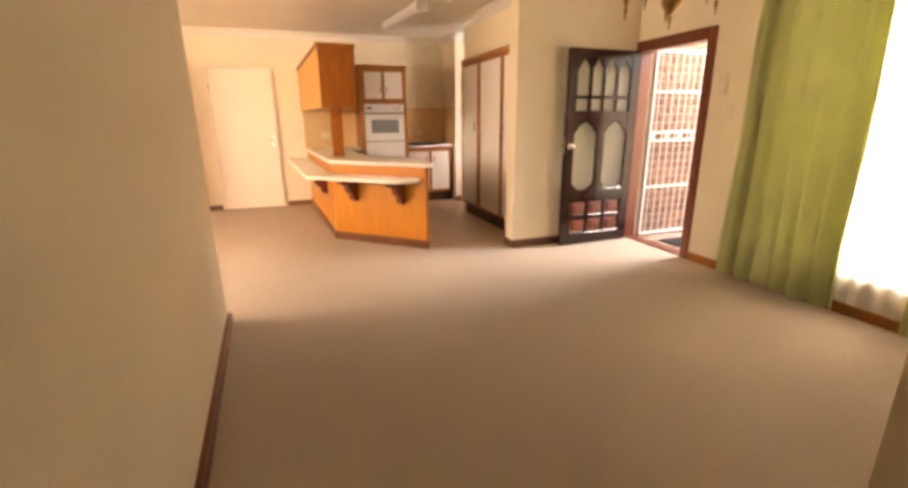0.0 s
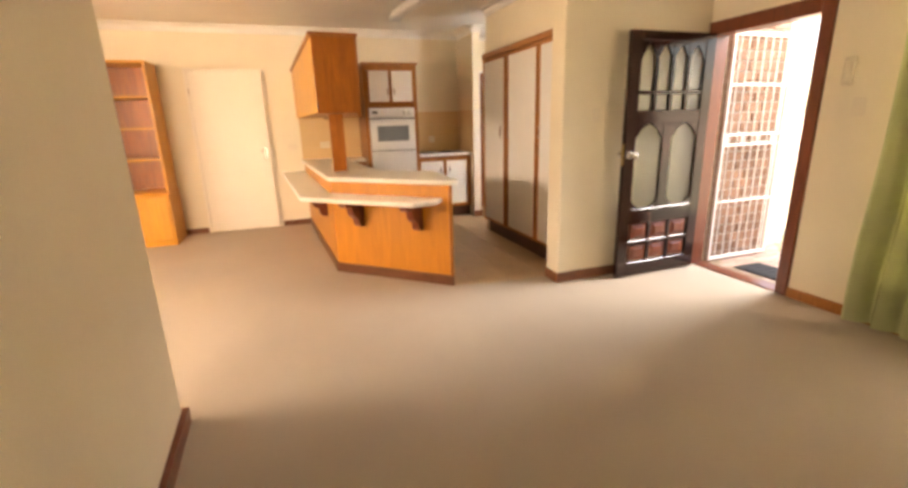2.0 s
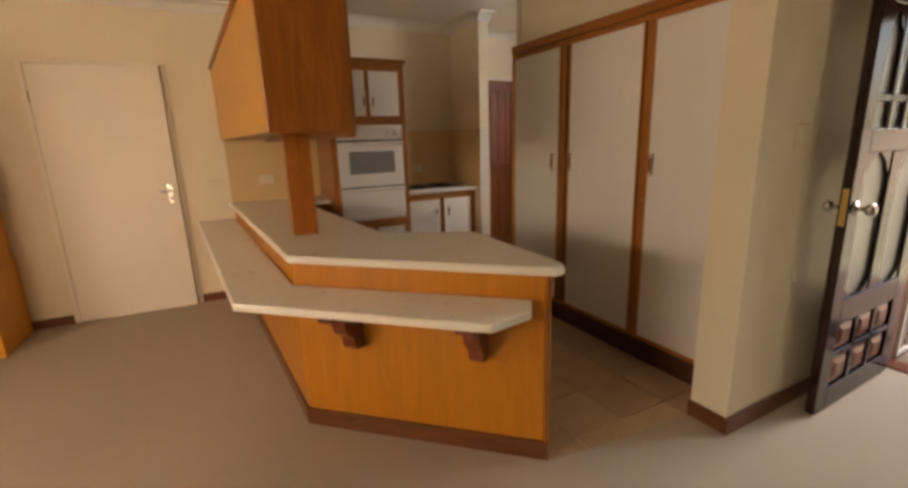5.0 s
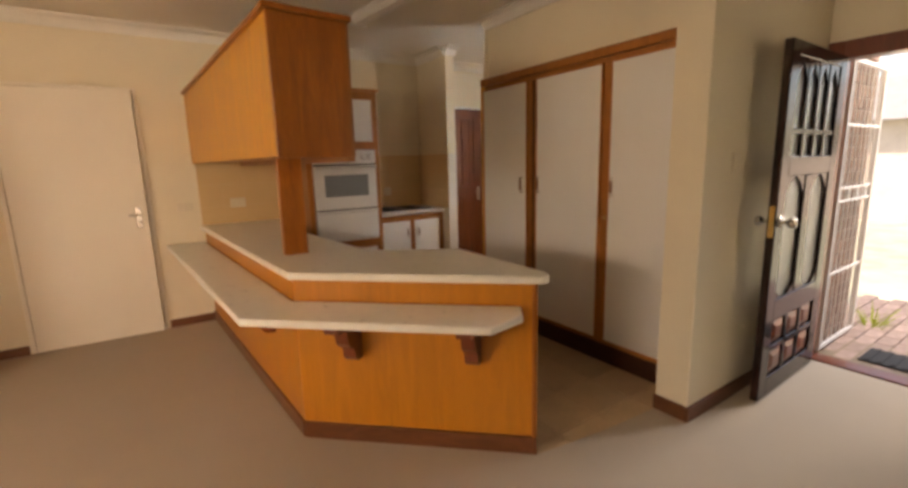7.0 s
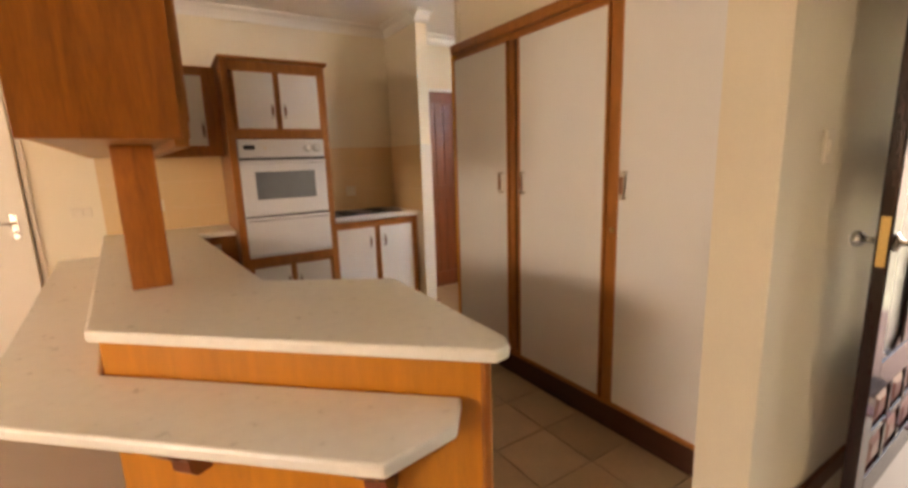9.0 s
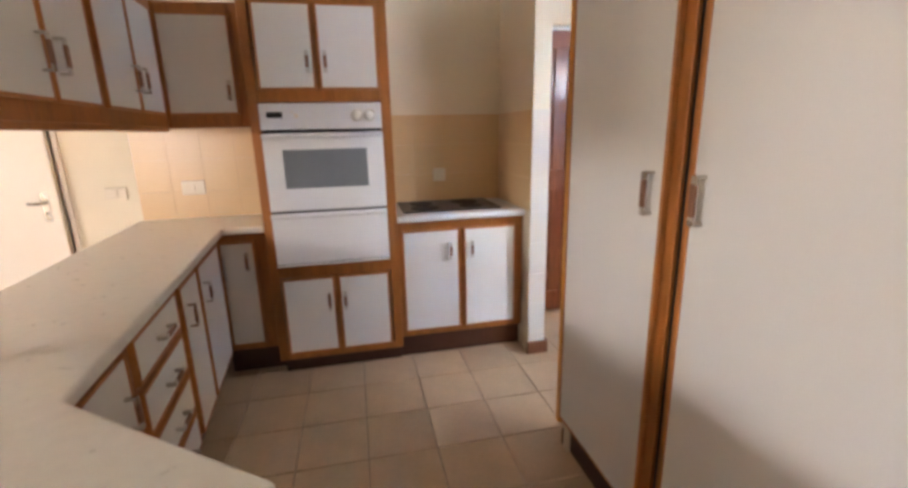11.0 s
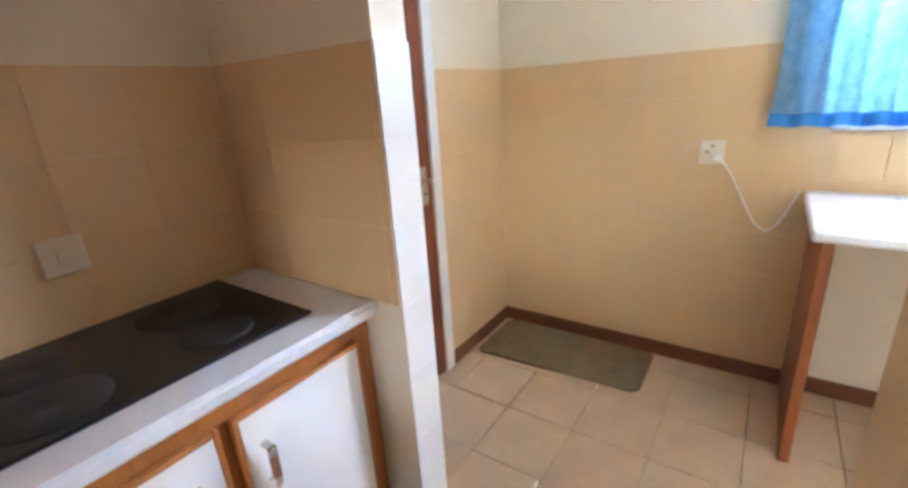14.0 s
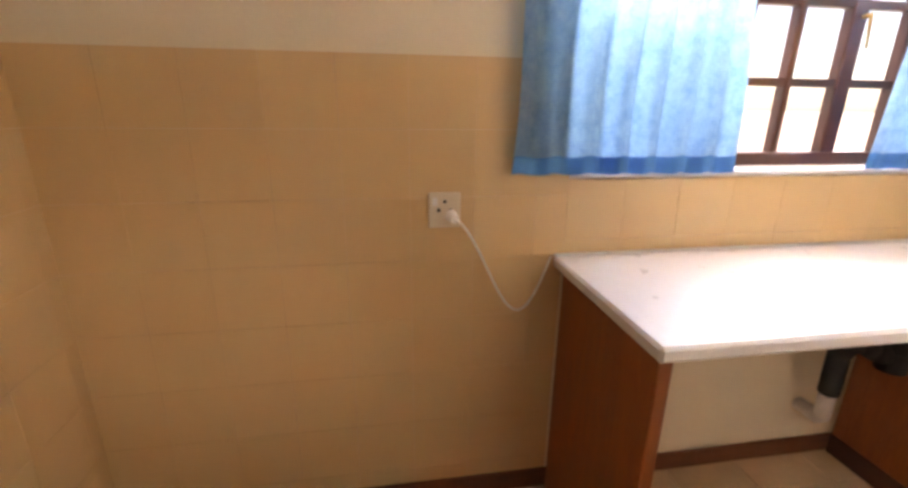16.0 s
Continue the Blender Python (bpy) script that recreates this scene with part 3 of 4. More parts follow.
boxes("face_frame", TRIM, oven_unit, ((0, 0, 0.15), (0.048, 0.02, 2.06)), ((W - 0.05, 0, 0.15), (W, 0.02, 2.06)), ((0.048, 0, 0.15), (W - 0.05, 0.02, 0.195)), ((0.048, 0, 0.635), (W - 0.05, 0.02, 0.70)), ((0.048, 0, 1.545), (W - 0.05, 0.02, 1.605)), ((0.048, 0, 1.995), (W - 0.05, 0.02, 2.06)), ((0.325, 0, 0.195), (0.36, 0.02, 0.635)), ((0.325, 0, 1.605), (0.36, 0.02, 1.995)))
boxes("cornice", TRIM, oven_unit, ((-0.015, -0.03, 2.06), (W + 0.02, 0.6, 2.085)), bev=0.008)
boxes("plinth", PLINTH, oven_unit, ((0, 0.16, 0.0), (W, 0.2, 0.15)))
cab_door(oven_unit, 0.062, 0.334, 1.602, 1.998, 0.30, 1.73)
cab_door(oven_unit, 0.351, 0.642, 1.602, 1.998, 0.385, 1.73)
cab_door(oven_unit, 0.058, 0.333, 0.192, 0.632, 0.30, 0.49)
cab_door(oven_unit, 0.353, 0.632, 0.192, 0.632, 0.385, 0.49)

oven = thing("built_in_oven", "white enamel built-in double oven with a grey glass window", "oven", pose(2.0, 8.0, 0.705))
boxes("body", ENAMEL, oven, ((0.01, 0.03, 0.004), (0.582, 0.5, 0.83)))
boxes("control_panel", ENAMEL, oven, ((0, 0.0, 0.705), (0.592, 0.03, 0.834)), bev=0.006)
up = boxes("oven_door", ENAMEL, oven, ((0, -0.004, 0.298), (0.592, 0.03, 0.69)), bev=0.006, label="white upper oven door")
boxes("oven_window", OVENGLASS, up, ((0.09, -0.0065, 0.415), (0.505, 0.0, 0.61)), bev=0.002, label="dark grey glass window")
boxes("handle", ENAMEL, up, ((0.0, -0.028, 0.664), (0.592, -0.0045, 0.692)), bev=0.009)
low = boxes("drawer_front", ENAMEL, oven, ((0, -0.004, 0.014), (0.592, 0.03, 0.288)), bev=0.006, label="white lower compartment flap")
boxes("handle", ENAMEL, low, ((0.0, -0.028, 0.262), (0.592, -0.0045, 0.288)), bev=0.009)
boxes("kick_strip", ENAMEL, oven, ((0, -0.006, 0.0), (0.592, 0.03, 0.012)), bev=0.003)
# solid black strips give the gaps between oven panels their shade as colour
for z0, z1 in ((0.286, 0.30), (0.688, 0.707), (0.010, 0.016)):
    boxes("shadow_gap", BLACK, oven, ((0.006, 0.004, z0), (0.586, 0.029, z1)), bev=0)
boxes("display", BLACK, oven, ((0.035, -0.004, 0.765), (0.108, 0.001, 0.793)), bev=0.002, label="small black clock display")
boxes("button", PLASTIC, oven, ((0.15, -0.004, 0.788), (0.158, 0.001, 0.796)), ((0.165, -0.004, 0.765), (0.182, 0.001, 0.782)), bev=0.001)
for x in (0.468, 0.531):
    bm = bmesh.new()
    lathe(bm, [(0.026, 0), (0.026, 0.003), (0.023, 0.006), (0.0205, 0.022), (0.018, 0.026)], m=Matrix.Translation((x, 0, 0.772)) @ Euler((radians(90), 0, 0)).to_matrix().to_4x4())
    k = part("knob", bm, ENAMEL, oven, "round white control knob", smooth=True)
    bm = bmesh.new()
    lathe(bm, [(0.029, 0), (0.029, 0.0015)], m=Matrix.Translation((x, 0.0, 0.772)) @ Euler((radians(90), 0, 0)).to_matrix().to_4x4())
    part("dial_ring", bm, CHROME, k)

# hob unit
hob_unit = thing("hob_cabinet", "low white two-door cabinet with wood frame under the hob", "cabinet", pose(2.647, 8.16, 0))
W = 0.785
boxes("body", TRIM, hob_unit, ((0, 0.02, 0.15), (W, 0.47, 0.86)))
boxes("face_frame", TRIM, hob_unit, ((0, 0, 0.15), (0.03, 0.02, 0.878)), ((W - 0.055, 0, 0.15), (W, 0.02, 0.878)), ((0.03, 0, 0.15), (W - 0.055, 0.02, 0.19)), ((0.03, 0, 0.822), (W - 0.055, 0.02, 0.878)), ((0.37, 0, 0.19), (0.408, 0.02, 0.822)))
boxes("plinth", PLINTH, hob_unit, ((0, 0.045, 0.0), (W, 0.08, 0.15)))
cab_door(hob_unit, 0.028, 0.376, 0.187, 0.825, 0.318, 0.693)
cab_door(hob_unit, 0.402, 0.733, 0.187, 0.825, 0.45, 0.693)
boxes_top = boxes("hob_worktop", TOPW, None, ((2.648, 8.115, 0.879), (3.436, YB - 0.008, 0.918)), bev=0.01)
tagged(boxes_top, "short white laminate worktop around the hob", "worktop")
hob = thing("hob", "black enamel four-ring electric hob set in the worktop", "hob", pose(2.70, 8.205, 0.918))
boxes("hob_plate", BLACK, hob, ((0, 0, 0), (0.61, 0.415, 0.009)), bev=0.004)
for x, y, r in ((0.15, 0.11, 0.09), (0.15, 0.29, 0.075), (0.44, 0.11, 0.075), (0.44, 0.29, 0.09)):
    bm = bmesh.new()
    lathe(bm, [(r, 0.009), (r, 0.011), (r - 0.004, 0.013), (0.022, 0.013), (0.02, 0.0118)], m=Matrix.Translation((x, y, 0)), seg=24)
    part("ring", bm, IRON, hob, "black cast hotplate", smooth=True)
# pantry cupboards
pantry = thing("pantry_cupboard", "tall built-in pantry with three white doors and wood trim", "cupboard", pose(3.24, 7.172, 0, 0, 0, -90))
L = 1.827
boxes("body", TRIM, pantry, ((0.04, 0.02, 0.15), (L, 0.305, 2.0)))
boxes("end_stile", OAK, pantry, ((0, -0.021, 0.15), (0.025, 0.02, 2.021)), label="honey-coloured end stile")
boxes("face_frame", TRIM, pantry, ((0.025, 0, 0.15), (0.034, 0.02, 2.07)), ((0.034, 0, 0.15), (L, 0.02, 0.19)), ((0.034, 0, 1.985), (L, 0.02, 2.07)), ((0.562, 0, 0.19), (0.602, 0.02, 1.985)), ((0.624, 0, 0.19), (0.664, 0.02, 1.985)), ((1.245, 0, 0.19), (1.318, 0.02, 1.985)))
# solid black strip: the shade between two doors put in as colour
boxes("gap", BLACK, pantry, ((0.602, 0.012, 0.19), (0.624, 0.019, 1.985)), bev=0)
boxes("top_trim", TRIM, pantry, ((0.0, -0.028, 2.022), (L, 0.03, 2.078)), bev=0.006)
boxes("plinth", PLINTH, pantry, ((0.0, 0.035, 0.0), (L, 0.07, 0.15)))
cab_door(pantry, 0.026, 0.566, 0.18, 1.99, 0.52, 1.215, n=0.12)
cab_door(pantry, 0.66, 1.25, 0.18, 1.99, 0.705, 1.22, n=0.12)
cab_door(pantry, 1.312, L - 0.005, 0.18, 1.99, 1.358, 1.225, n=0.12)

bm = bmesh.new()
lathe(bm, [(0.012, 0.0), (0.012, 0.004), (0.007, 0.009)], m=Matrix.Translation((1.283, 0, 1.02)) @ Euler((radians(90), 0, 0)).to_matrix().to_4x4())
part("lock", bm, BRASS, pantry, "small brass lock", smooth=True)

# base units behind the peninsula, facing the kitchen (+x)
SLANT = 94.8


def under_top(y):
    """The place on the units' face line at that y; local x runs along the row."""
    return pose(1.80 - (y - 6.5) * 0.0841, y, 0, 0, 0, SLANT)


drawer_unit = thing("drawer_unit", "base unit with four white drawers and bow handles", "drawers", under_top(6.885))
boxes("body", TRIM, drawer_unit, ((0, 0.02, 0.15), (0.488, 0.40, 0.85)))
boxes("face_frame", TRIM, drawer_unit, ((0, 0, 0.15), (0.035, 0.02, 0.855)), ((0.463, 0, 0.15), (0.488, 0.02, 0.855)), *[((0.035, 0, z), (0.463, 0.02, z + 0.03)) for z in (0.15, 0.318, 0.490, 0.660, 0.825)])
boxes("plinth", PLINTH, drawer_unit, ((0, 0.06, 0.0), (0.488, 0.09, 0.15)))
for z in (0.174, 0.344, 0.516, 0.686):
    cab_door(drawer_unit, 0.03, 0.462, z, z + 0.146, 0.262, z + 0.07, upright=False, name="drawer_front", n=0.11)
double_unit = thing("base_cabinet", "white two-door base unit with wood frame under the worktop", "cabinet", under_top(7.373))
boxes("body", TRIM, double_unit, ((0, 0.02, 0.15), (0.80, 0.40, 0.85)))
boxes("face_frame", TRIM, double_unit, ((0, 0, 0.15), (0.03, 0.02, 0.855)), ((0.29, 0, 0.19), (0.328, 0.02, 0.82)), ((0.765, 0, 0.15), (0.80, 0.02, 0.855)), ((0.03, 0, 0.15), (0.29, 0.02, 0.19)), ((0.328, 0, 0.15), (0.765, 0.02, 0.19)), ((0.03, 0, 0.82), (0.765, 0.02, 0.855)))
boxes("plinth", PLINTH, double_unit, ((0, 0.06, 0.0), (0.86, 0.09, 0.15)))
cab_door(double_unit, 0.026, 0.294, 0.185, 0.825, 0.085, 0.69)
cab_door(double_unit, 0.324, 0.768, 0.185, 0.825, 0.375, 0.69)
single_unit = thing("base_cabinet", "white single-door base unit beside the drawers", "cabinet", under_top(6.53))
boxes("body", TRIM, single_unit, ((0, 0.02, 0.15), (0.354, 0.40, 0.85)))
boxes("face_frame", TRIM, single_unit, ((0, 0, 0.15), (0.025, 0.02, 0.855)), ((0.325, 0, 0.15), (0.354, 0.02, 0.855)), ((0.025, 0, 0.15), (0.325, 0.02, 0.19)), ((0.025, 0, 0.82), (0.325, 0.02, 0.855)))
boxes("plinth", PLINTH, single_unit, ((0, 0.06, 0.0), (0.354, 0.09, 0.15)))
cab_door(single_unit, 0.022, 0.328, 0.185, 0.825, 0.272, 0.67)
corner_base = thing("corner_base_cabinet", "narrow white corner door with wood frame beside the oven", "cabinet", pose(1.655, 8.235, 0))
boxes("body", TRIM, corner_base, ((0, 0.02, 0.15), (0.292, 0.39, 0.85)))
boxes("face_frame", TRIM, corner_base, ((0.0, 0, 0.15), (0.013, 0.02, 0.855)), ((0.191, 0, 0.15), (0.292, 0.02, 0.855)), ((0.013, 0, 0.15), (0.191, 0.02, 0.19)), ((0.013, 0, 0.81), (0.191, 0.02, 0.855)))
boxes("plinth", PLINTH, corner_base, ((-0.02, 0.03, 0.0), (0.292, 0.06, 0.15)))
cab_door(corner_base, 0.008, 0.196, 0.187, 0.812, 0.151, 0.70)

# peninsula: outer panels towards the living room
A, B, C, D, E = (1.165, YB - 0.002), (1.322, 6.245), (2.195, 5.432), (2.258, 6.165), (1.822, 6.492)
pen = thing("peninsula_counter", "angled breakfast counter clad in amber veneer panels with dark plinth", "counter")


def upright(name, p, q, z0, z1, t, mat, parent, label="", out=0.0):
    """A board on the line p to q; its outer face lies to the right of that line, proud by out."""
    d = Vector((q[0] - p[0], q[1] - p[1]))
    bm = bmesh.new()
    box(bm, (0, -out, z0), (d.length, t, z1), 0.003)
    ob = part(name, bm, mat, parent, label)
    ob.matrix_local = Matrix.Translation((*p, 0)) @ Matrix.Rotation(math.atan2(d.y, d.x), 4, "Z")
    return ob


upright("side_panel", A, B, 0.09, 0.858, 0.02, PANEL, pen)
upright("front_panel", B, C, 0.09, 0.858, 0.02, PANEL, pen)
upright("end_panel", C, D, 0.0, 0.858, 0.02, REDW, pen)
upright("inner_panel", D, E, 0.0, 0.858, 0.02, PANEL, pen)
upright("plinth", A, B, 0.0, 0.09, 0.02, SKIRT, pen, out=0.012)
upright("plinth", B, C, 0.0, 0.09, 0.02, SKIRT, pen, out=0.012)

bm = bmesh.new()
prism(bm, [(1.125, YB - 0.008), (1.295, 6.225), (2.185, 5.392), (2.235, 5.40), (2.262, 5.45), (2.288, 6.185), (1.845, 6.508), (1.702, 8.205), (1.948, 8.205), (1.948, YB - 0.008)], 0.858, 0.896, 0.009)
tagged(part("kitchen_worktop", bm, TOP), "cream laminate worktop along the angled counter", "worktop")

bar = thing("breakfast_bar", "lower cream laminate bar shelf on scrolled wooden brackets", "shelf")
bm = bmesh.new()
prism(bm, [(0.855, YB - 0.004), (1.045, 6.105), (1.855, 5.345), (2.055, 5.378), (2.135, 5.480), (1.312, 6.238), (1.150, YB - 0.004)], 0.714, 0.75, 0.009)
part("bar_top", bm, TOP, bar)
prof = [(0, 0), (0.235, 0), (0.242, -0.02), (0.23, -0.042), (0.20, -0.052), (0.168, -0.048), (0.15, -0.062), (0.145, -0.09), (0.135, -0.125), (0.112, -0.15), (0.088, -0.158), (0.078, -0.18), (0.074, -0.215), (0.055, -0.236), (0, -0.245)]
for p, ang in (((1.545, 6.028), 132.9), ((1.975, 5.629), 132.9), ((1.293, 6.66), 94.0)):
    bm = bmesh.new()
    plate(bm, prof, -0.032, 0.032)
    ob = part("bracket", bm, MAHOG, bar, "dark scrolled wooden bracket")
    ob.matrix_local = pose(p[0], p[1], 0.713, 0, 0, ang + 90)

# wall units over the counter, and their post
hx0, hx1 = 1.275, 1.140
units = thing("wall_cabinets", "row of honey wood wall cabinets hung over the counter", "cabinet")
bm = bmesh.new()
prism(bm, [(hx0, 6.055), (1.612, 6.085), (1.480, 8.30), (1.480, YB - 0.004), (hx1, YB - 0.004)], 1.45, 2.03)
part("body", bm, TRIM, units)
upright("back_panel", (hx1, YB - 0.004), (hx0, 6.055), 1.447, 2.032, 0.001, OAK, units, "honey-coloured veneered back", out=0.012)
upright("end_panel", (hx0 - 0.012, 6.055), (1.612, 6.085), 1.44, 2.035, 0.001, REDW, units, "reddish veneered end panel", out=0.014)
upright("cornice", (hx0 - 0.03, 6.04), (1.635, 6.075), 2.035, 2.06, 0.03, REDW, units, out=0.018)
upright("cornice", (hx1, YB - 0.004), (hx0, 6.055), 2.032, 2.055, 0.03, TRIM, units, out=0.03)
ROW = pose(1.632, 6.09, 0, 0, 0, 93.4)
boxes("face_frame", TRIM, units, ((0, 0, 1.44), (2.20, 0.02, 1.505)), ((0, 0, 1.99), (2.20, 0.02, 2.05)), *[((a, 0, 1.505), (a + w, 0.02, 1.99)) for a, w in ((0.0, 0.15), (0.475, 0.03), (0.78, 0.06), (1.11, 0.03), (1.42, 0.06), (1.79, 0.03), (2.115, 0.085))]).matrix_local = ROW
for a, b, h in ((0.145, 0.484, 0.445), (0.496, 0.785, 0.535), (0.835, 1.119, 1.08), (1.131, 1.425, 1.17), (1.475, 1.799, 1.76), (1.811, 2.12, 1.85)):
    cab_door(units, a, b, 1.50, 1.995, h, 1.635, n=0.11).matrix_local = ROW
boxes("light_pelmet", TRIM, units, ((0, 0.004, 1.418), (2.20, 0.042, 1.45))).matrix_local = ROW
corner_up = thing("corner_wall_cabinet", "white-doored corner wall cabinet beside the oven housing", "cabinet", pose(1.488, 8.285, 0))
boxes("body", TRIM, corner_up, ((0, 0.02, 1.45), (0.458, 0.35, 2.05)))
boxes("face_frame", TRIM, corner_up, ((0, 0, 1.435), (0.035, 0.02, 2.05)), ((0.365, 0, 1.435), (0.458, 0.02, 2.05)), ((0.035, 0, 1.435), (0.365, 0.02, 1.505)), ((0.035, 0, 1.99), (0.365, 0.02, 2.05)))
cab_door(corner_up, 0.028, 0.372, 1.50, 1.995, 0.34, 1.62)
post = boxes("support_post", REDW, None, ((1.395, 6.665, 0.896), (1.53, 6.72, 1.45)), bev=0.004)
tagged(post, "flat reddish wooden post between counter and wall cabinets", "post")

# ---- scullery ----
desk = thing("scullery_worktop", "long white laminate worktop on brown side panels under the window", "worktop")
boxes("worktop", TOPW, desk, ((4.44, 5.36, 0.878), (XW - 0.01, 7.234, 0.916)), bev=0.008)
boxes("leg_panel", LEGW, desk, ((4.485, 7.165, 0.0), (XW - 0.022, 7.2, 0.878)))
boxes("upstand", TOPW, desk, ((XW - 0.024, 5.36, 0.916), (XW - 0.01, 7.234, 0.922)), bev=0.002)
sink_unit = thing("sink_cabinet", "dark brown wooden sink cabinet below the worktop", "cabinet")
boxes("body", LEGW, sink_unit, ((4.50, 5.37, 0.085), (XW - 0.022, 5.96, 0.877)))
boxes("plinth", PLINTH, sink_unit, ((4.52, 5.37, 0.0), (XW - 0.022, 5.966, 0.085)))
sink = thing("sink", "stainless steel inset sink in the white worktop", "sink")
boxes("rim", CHROME, sink, ((4.53, 5.40, 0.9165), (4.96, 5.42, 0.922)), ((4.53, 5.85, 0.9165), (4.96, 5.87, 0.922)), ((4.53, 5.42, 0.9165), (4.55, 5.85, 0.922)), ((4.94, 5.42, 0.9165), (4.96, 5.85, 0.922)), ((4.55, 5.42, 0.9165), (4.94, 5.85, 0.9185)), bev=0.001)
tap = thing("wall_tap", "chrome wall-mounted kitchen tap over the sink", "tap")
bm = bmesh.new()
rod(bm, (XW - 0.001, 5.81, 1.08), (XW - 0.012, 5.81, 1.08), 0.032)
tube(bm, [(XW - 0.01, 5.81, 1.08), (XW - 0.07, 5.81, 1.08), (XW - 0.07, 5.77, 1.08), (XW - 0.07, 5.65, 1.10), (XW - 0.22, 5.63, 1.11), (XW - 0.23, 5.63, 1.07)], 0.011)
part("spout", bm, CHROME, tap, smooth=True)
bm = bmesh.new()
rod(bm, (XW - 0.07, 5.81, 1.08), (XW - 0.07, 5.81, 1.12), 0.014)
box(bm, (XW - 0.10, 5.80, 1.12), (XW - 0.04, 5.82, 1.132), 0.004)
part("tap_handle", bm, CHROME, tap)
trap = thing("waste_pipe", "black plastic waste trap on a white pipe below the worktop", "pipe")
bm = bmesh.new()
tube(bm, [(4.80, 6.06, 0.70), (4.80, 6.06, 0.62), (4.81, 6.10, 0.58), (4.83, 6.14, 0.59), (4.85, 6.17, 0.61), (4.87, 6.20, 0.60), (4.89, 6.20, 0.55), (4.91, 6.17, 0.38)], 0.034, seg=14)
part("trap", bm, RUBBER, trap, "black plastic trap", smooth=True)
bm = bmesh.new()
rod(bm, (4.81, 6.085, 0.53), (4.81, 6.085, 0.60), 0.045, seg=16)
part("trap_cup", bm, RUBBER, trap)
bm = bmesh.new()
tube(bm, [(4.91, 6.17, 0.385), (4.92, 6.155, 0.27), (4.94, 6.15, 0.25), (XW - 0.002, 6.14, 0.24)], 0.028, seg=14)
part("white_pipe", bm, WHITEPL, trap, "white plastic pipe", smooth=True)
bm = bmesh.new()
rod(bm, (4.80, 6.06, 0.69), (4.80, 6.06, 0.878), 0.03, seg=14)
part("tail_pipe", bm, WHITEPL, trap, "white plastic pipe", smooth=True)

mat_ = bmesh.new()
prism(mat_, [(4.66, 7.735), (4.975, 7.735), (5.005, 7.765), (5.005, 8.56), (4.975, 8.595), (4.61, 8.595), (4.58, 8.56), (4.625, 7.765)], 0.0, 0.012, 0.003)
tagged(part("floor_mat", mat_, BROWNMAT), "taupe rubber-backed mat on the tiled floor", "mat")


def socket(name, label, m, w=0.095, h=0.105, holes=True, rocker=False):
    s = thing(name, label, "socket", m)
    boxes("plate", PLASTIC, s, ((-w / 2, -0.009, -h / 2), (w / 2, 0, h / 2)), bev=0.003)
    if holes:
        for a, b in ((0, 0.026), (-0.018, 0.0), (0.018, 0.0)):
            bm = bmesh.new()
            rod(bm, (a, -0.0098, b), (a, -0.006, b), 0.0055, seg=10)
            part("hole", bm, BLACK, s)
    if rocker:
        boxes("rocker", PLASTIC, s, ((-0.012, -0.014, -0.02), (0.012, -0.008, 0.02)), bev=0.002)
    return s


so = socket("wall_socket", "ivory wall socket with a plugged-in cable", pose(XW - 0.008, 7.583, 1.073, 0, 0, -90))
boxes("rocker", WHITEPL, so, ((-0.038, -0.013, 0.015), (-0.022, -0.008, 0.038)), bev=0.001)
plug = thing("plug", "cream plug with a thin looping cable", "plug")
bm = bmesh.new()
rod(bm, (XW - 0.018, 7.566, 1.058), (XW - 0.05, 7.556, 1.052), 0.019, 0.014)
part("plug_body", bm, WHITEPL, plug)
bm = bmesh.new()
pts = []
for i in range(21):
    u = i / 20
    y = 7.555 - 0.30 * u
    z = 1.052 - 0.125 * u - 0.225 * math.sin(math.pi * u ** 1.6)
    pts.append((XW - 0.05 + 0.02 * math.sin(3 * u), y, z))
tube(bm, pts, 0.0035, seg=6)
part("cable", bm, WHITEPL, plug, smooth=True)
socket("light_switch", "ivory light switch plate beside the interior door", pose(1.03, YB - 0.001, 1.07), 0.12, 0.07, holes=False, rocker=True)
socket("wall_socket", "ivory double socket on the splashback", pose(1.46, YB - 0.008, 1.085), 0.13, 0.085, holes=False, rocker=True)
socket("wall_socket", "ivory socket behind the hob", pose(3.0, YB - 0.008, 1.10), 0.085, 0.085, holes=False, rocker=True)
socket("light_switch", "ivory switch plate on the front door wall", pose(XF - 0.001, 3.98, 1.36, 0, 0, -90), 0.075, 0.11, holes=False, rocker=True)
socket("light_switch", "ivory switch plate on the pier wall", pose(3.33, 5.159, 1.36), 0.075, 0.11, holes=False, rocker=True)
intercom = thing("intercom", "slim ivory handset on the front door wall", "intercom", pose(XF - 0.001, 4.065, 1.58, 0, 0, -90))
boxes("base", PLASTIC, intercom, ((-0.03, -0.03, -0.085), (0.03, 0, 0.085)), bev=0.006)
boxes("handset", PLASTIC, intercom, ((-0.012, -0.045, -0.06), (0.02, -0.03, 0.07)), bev=0.006)

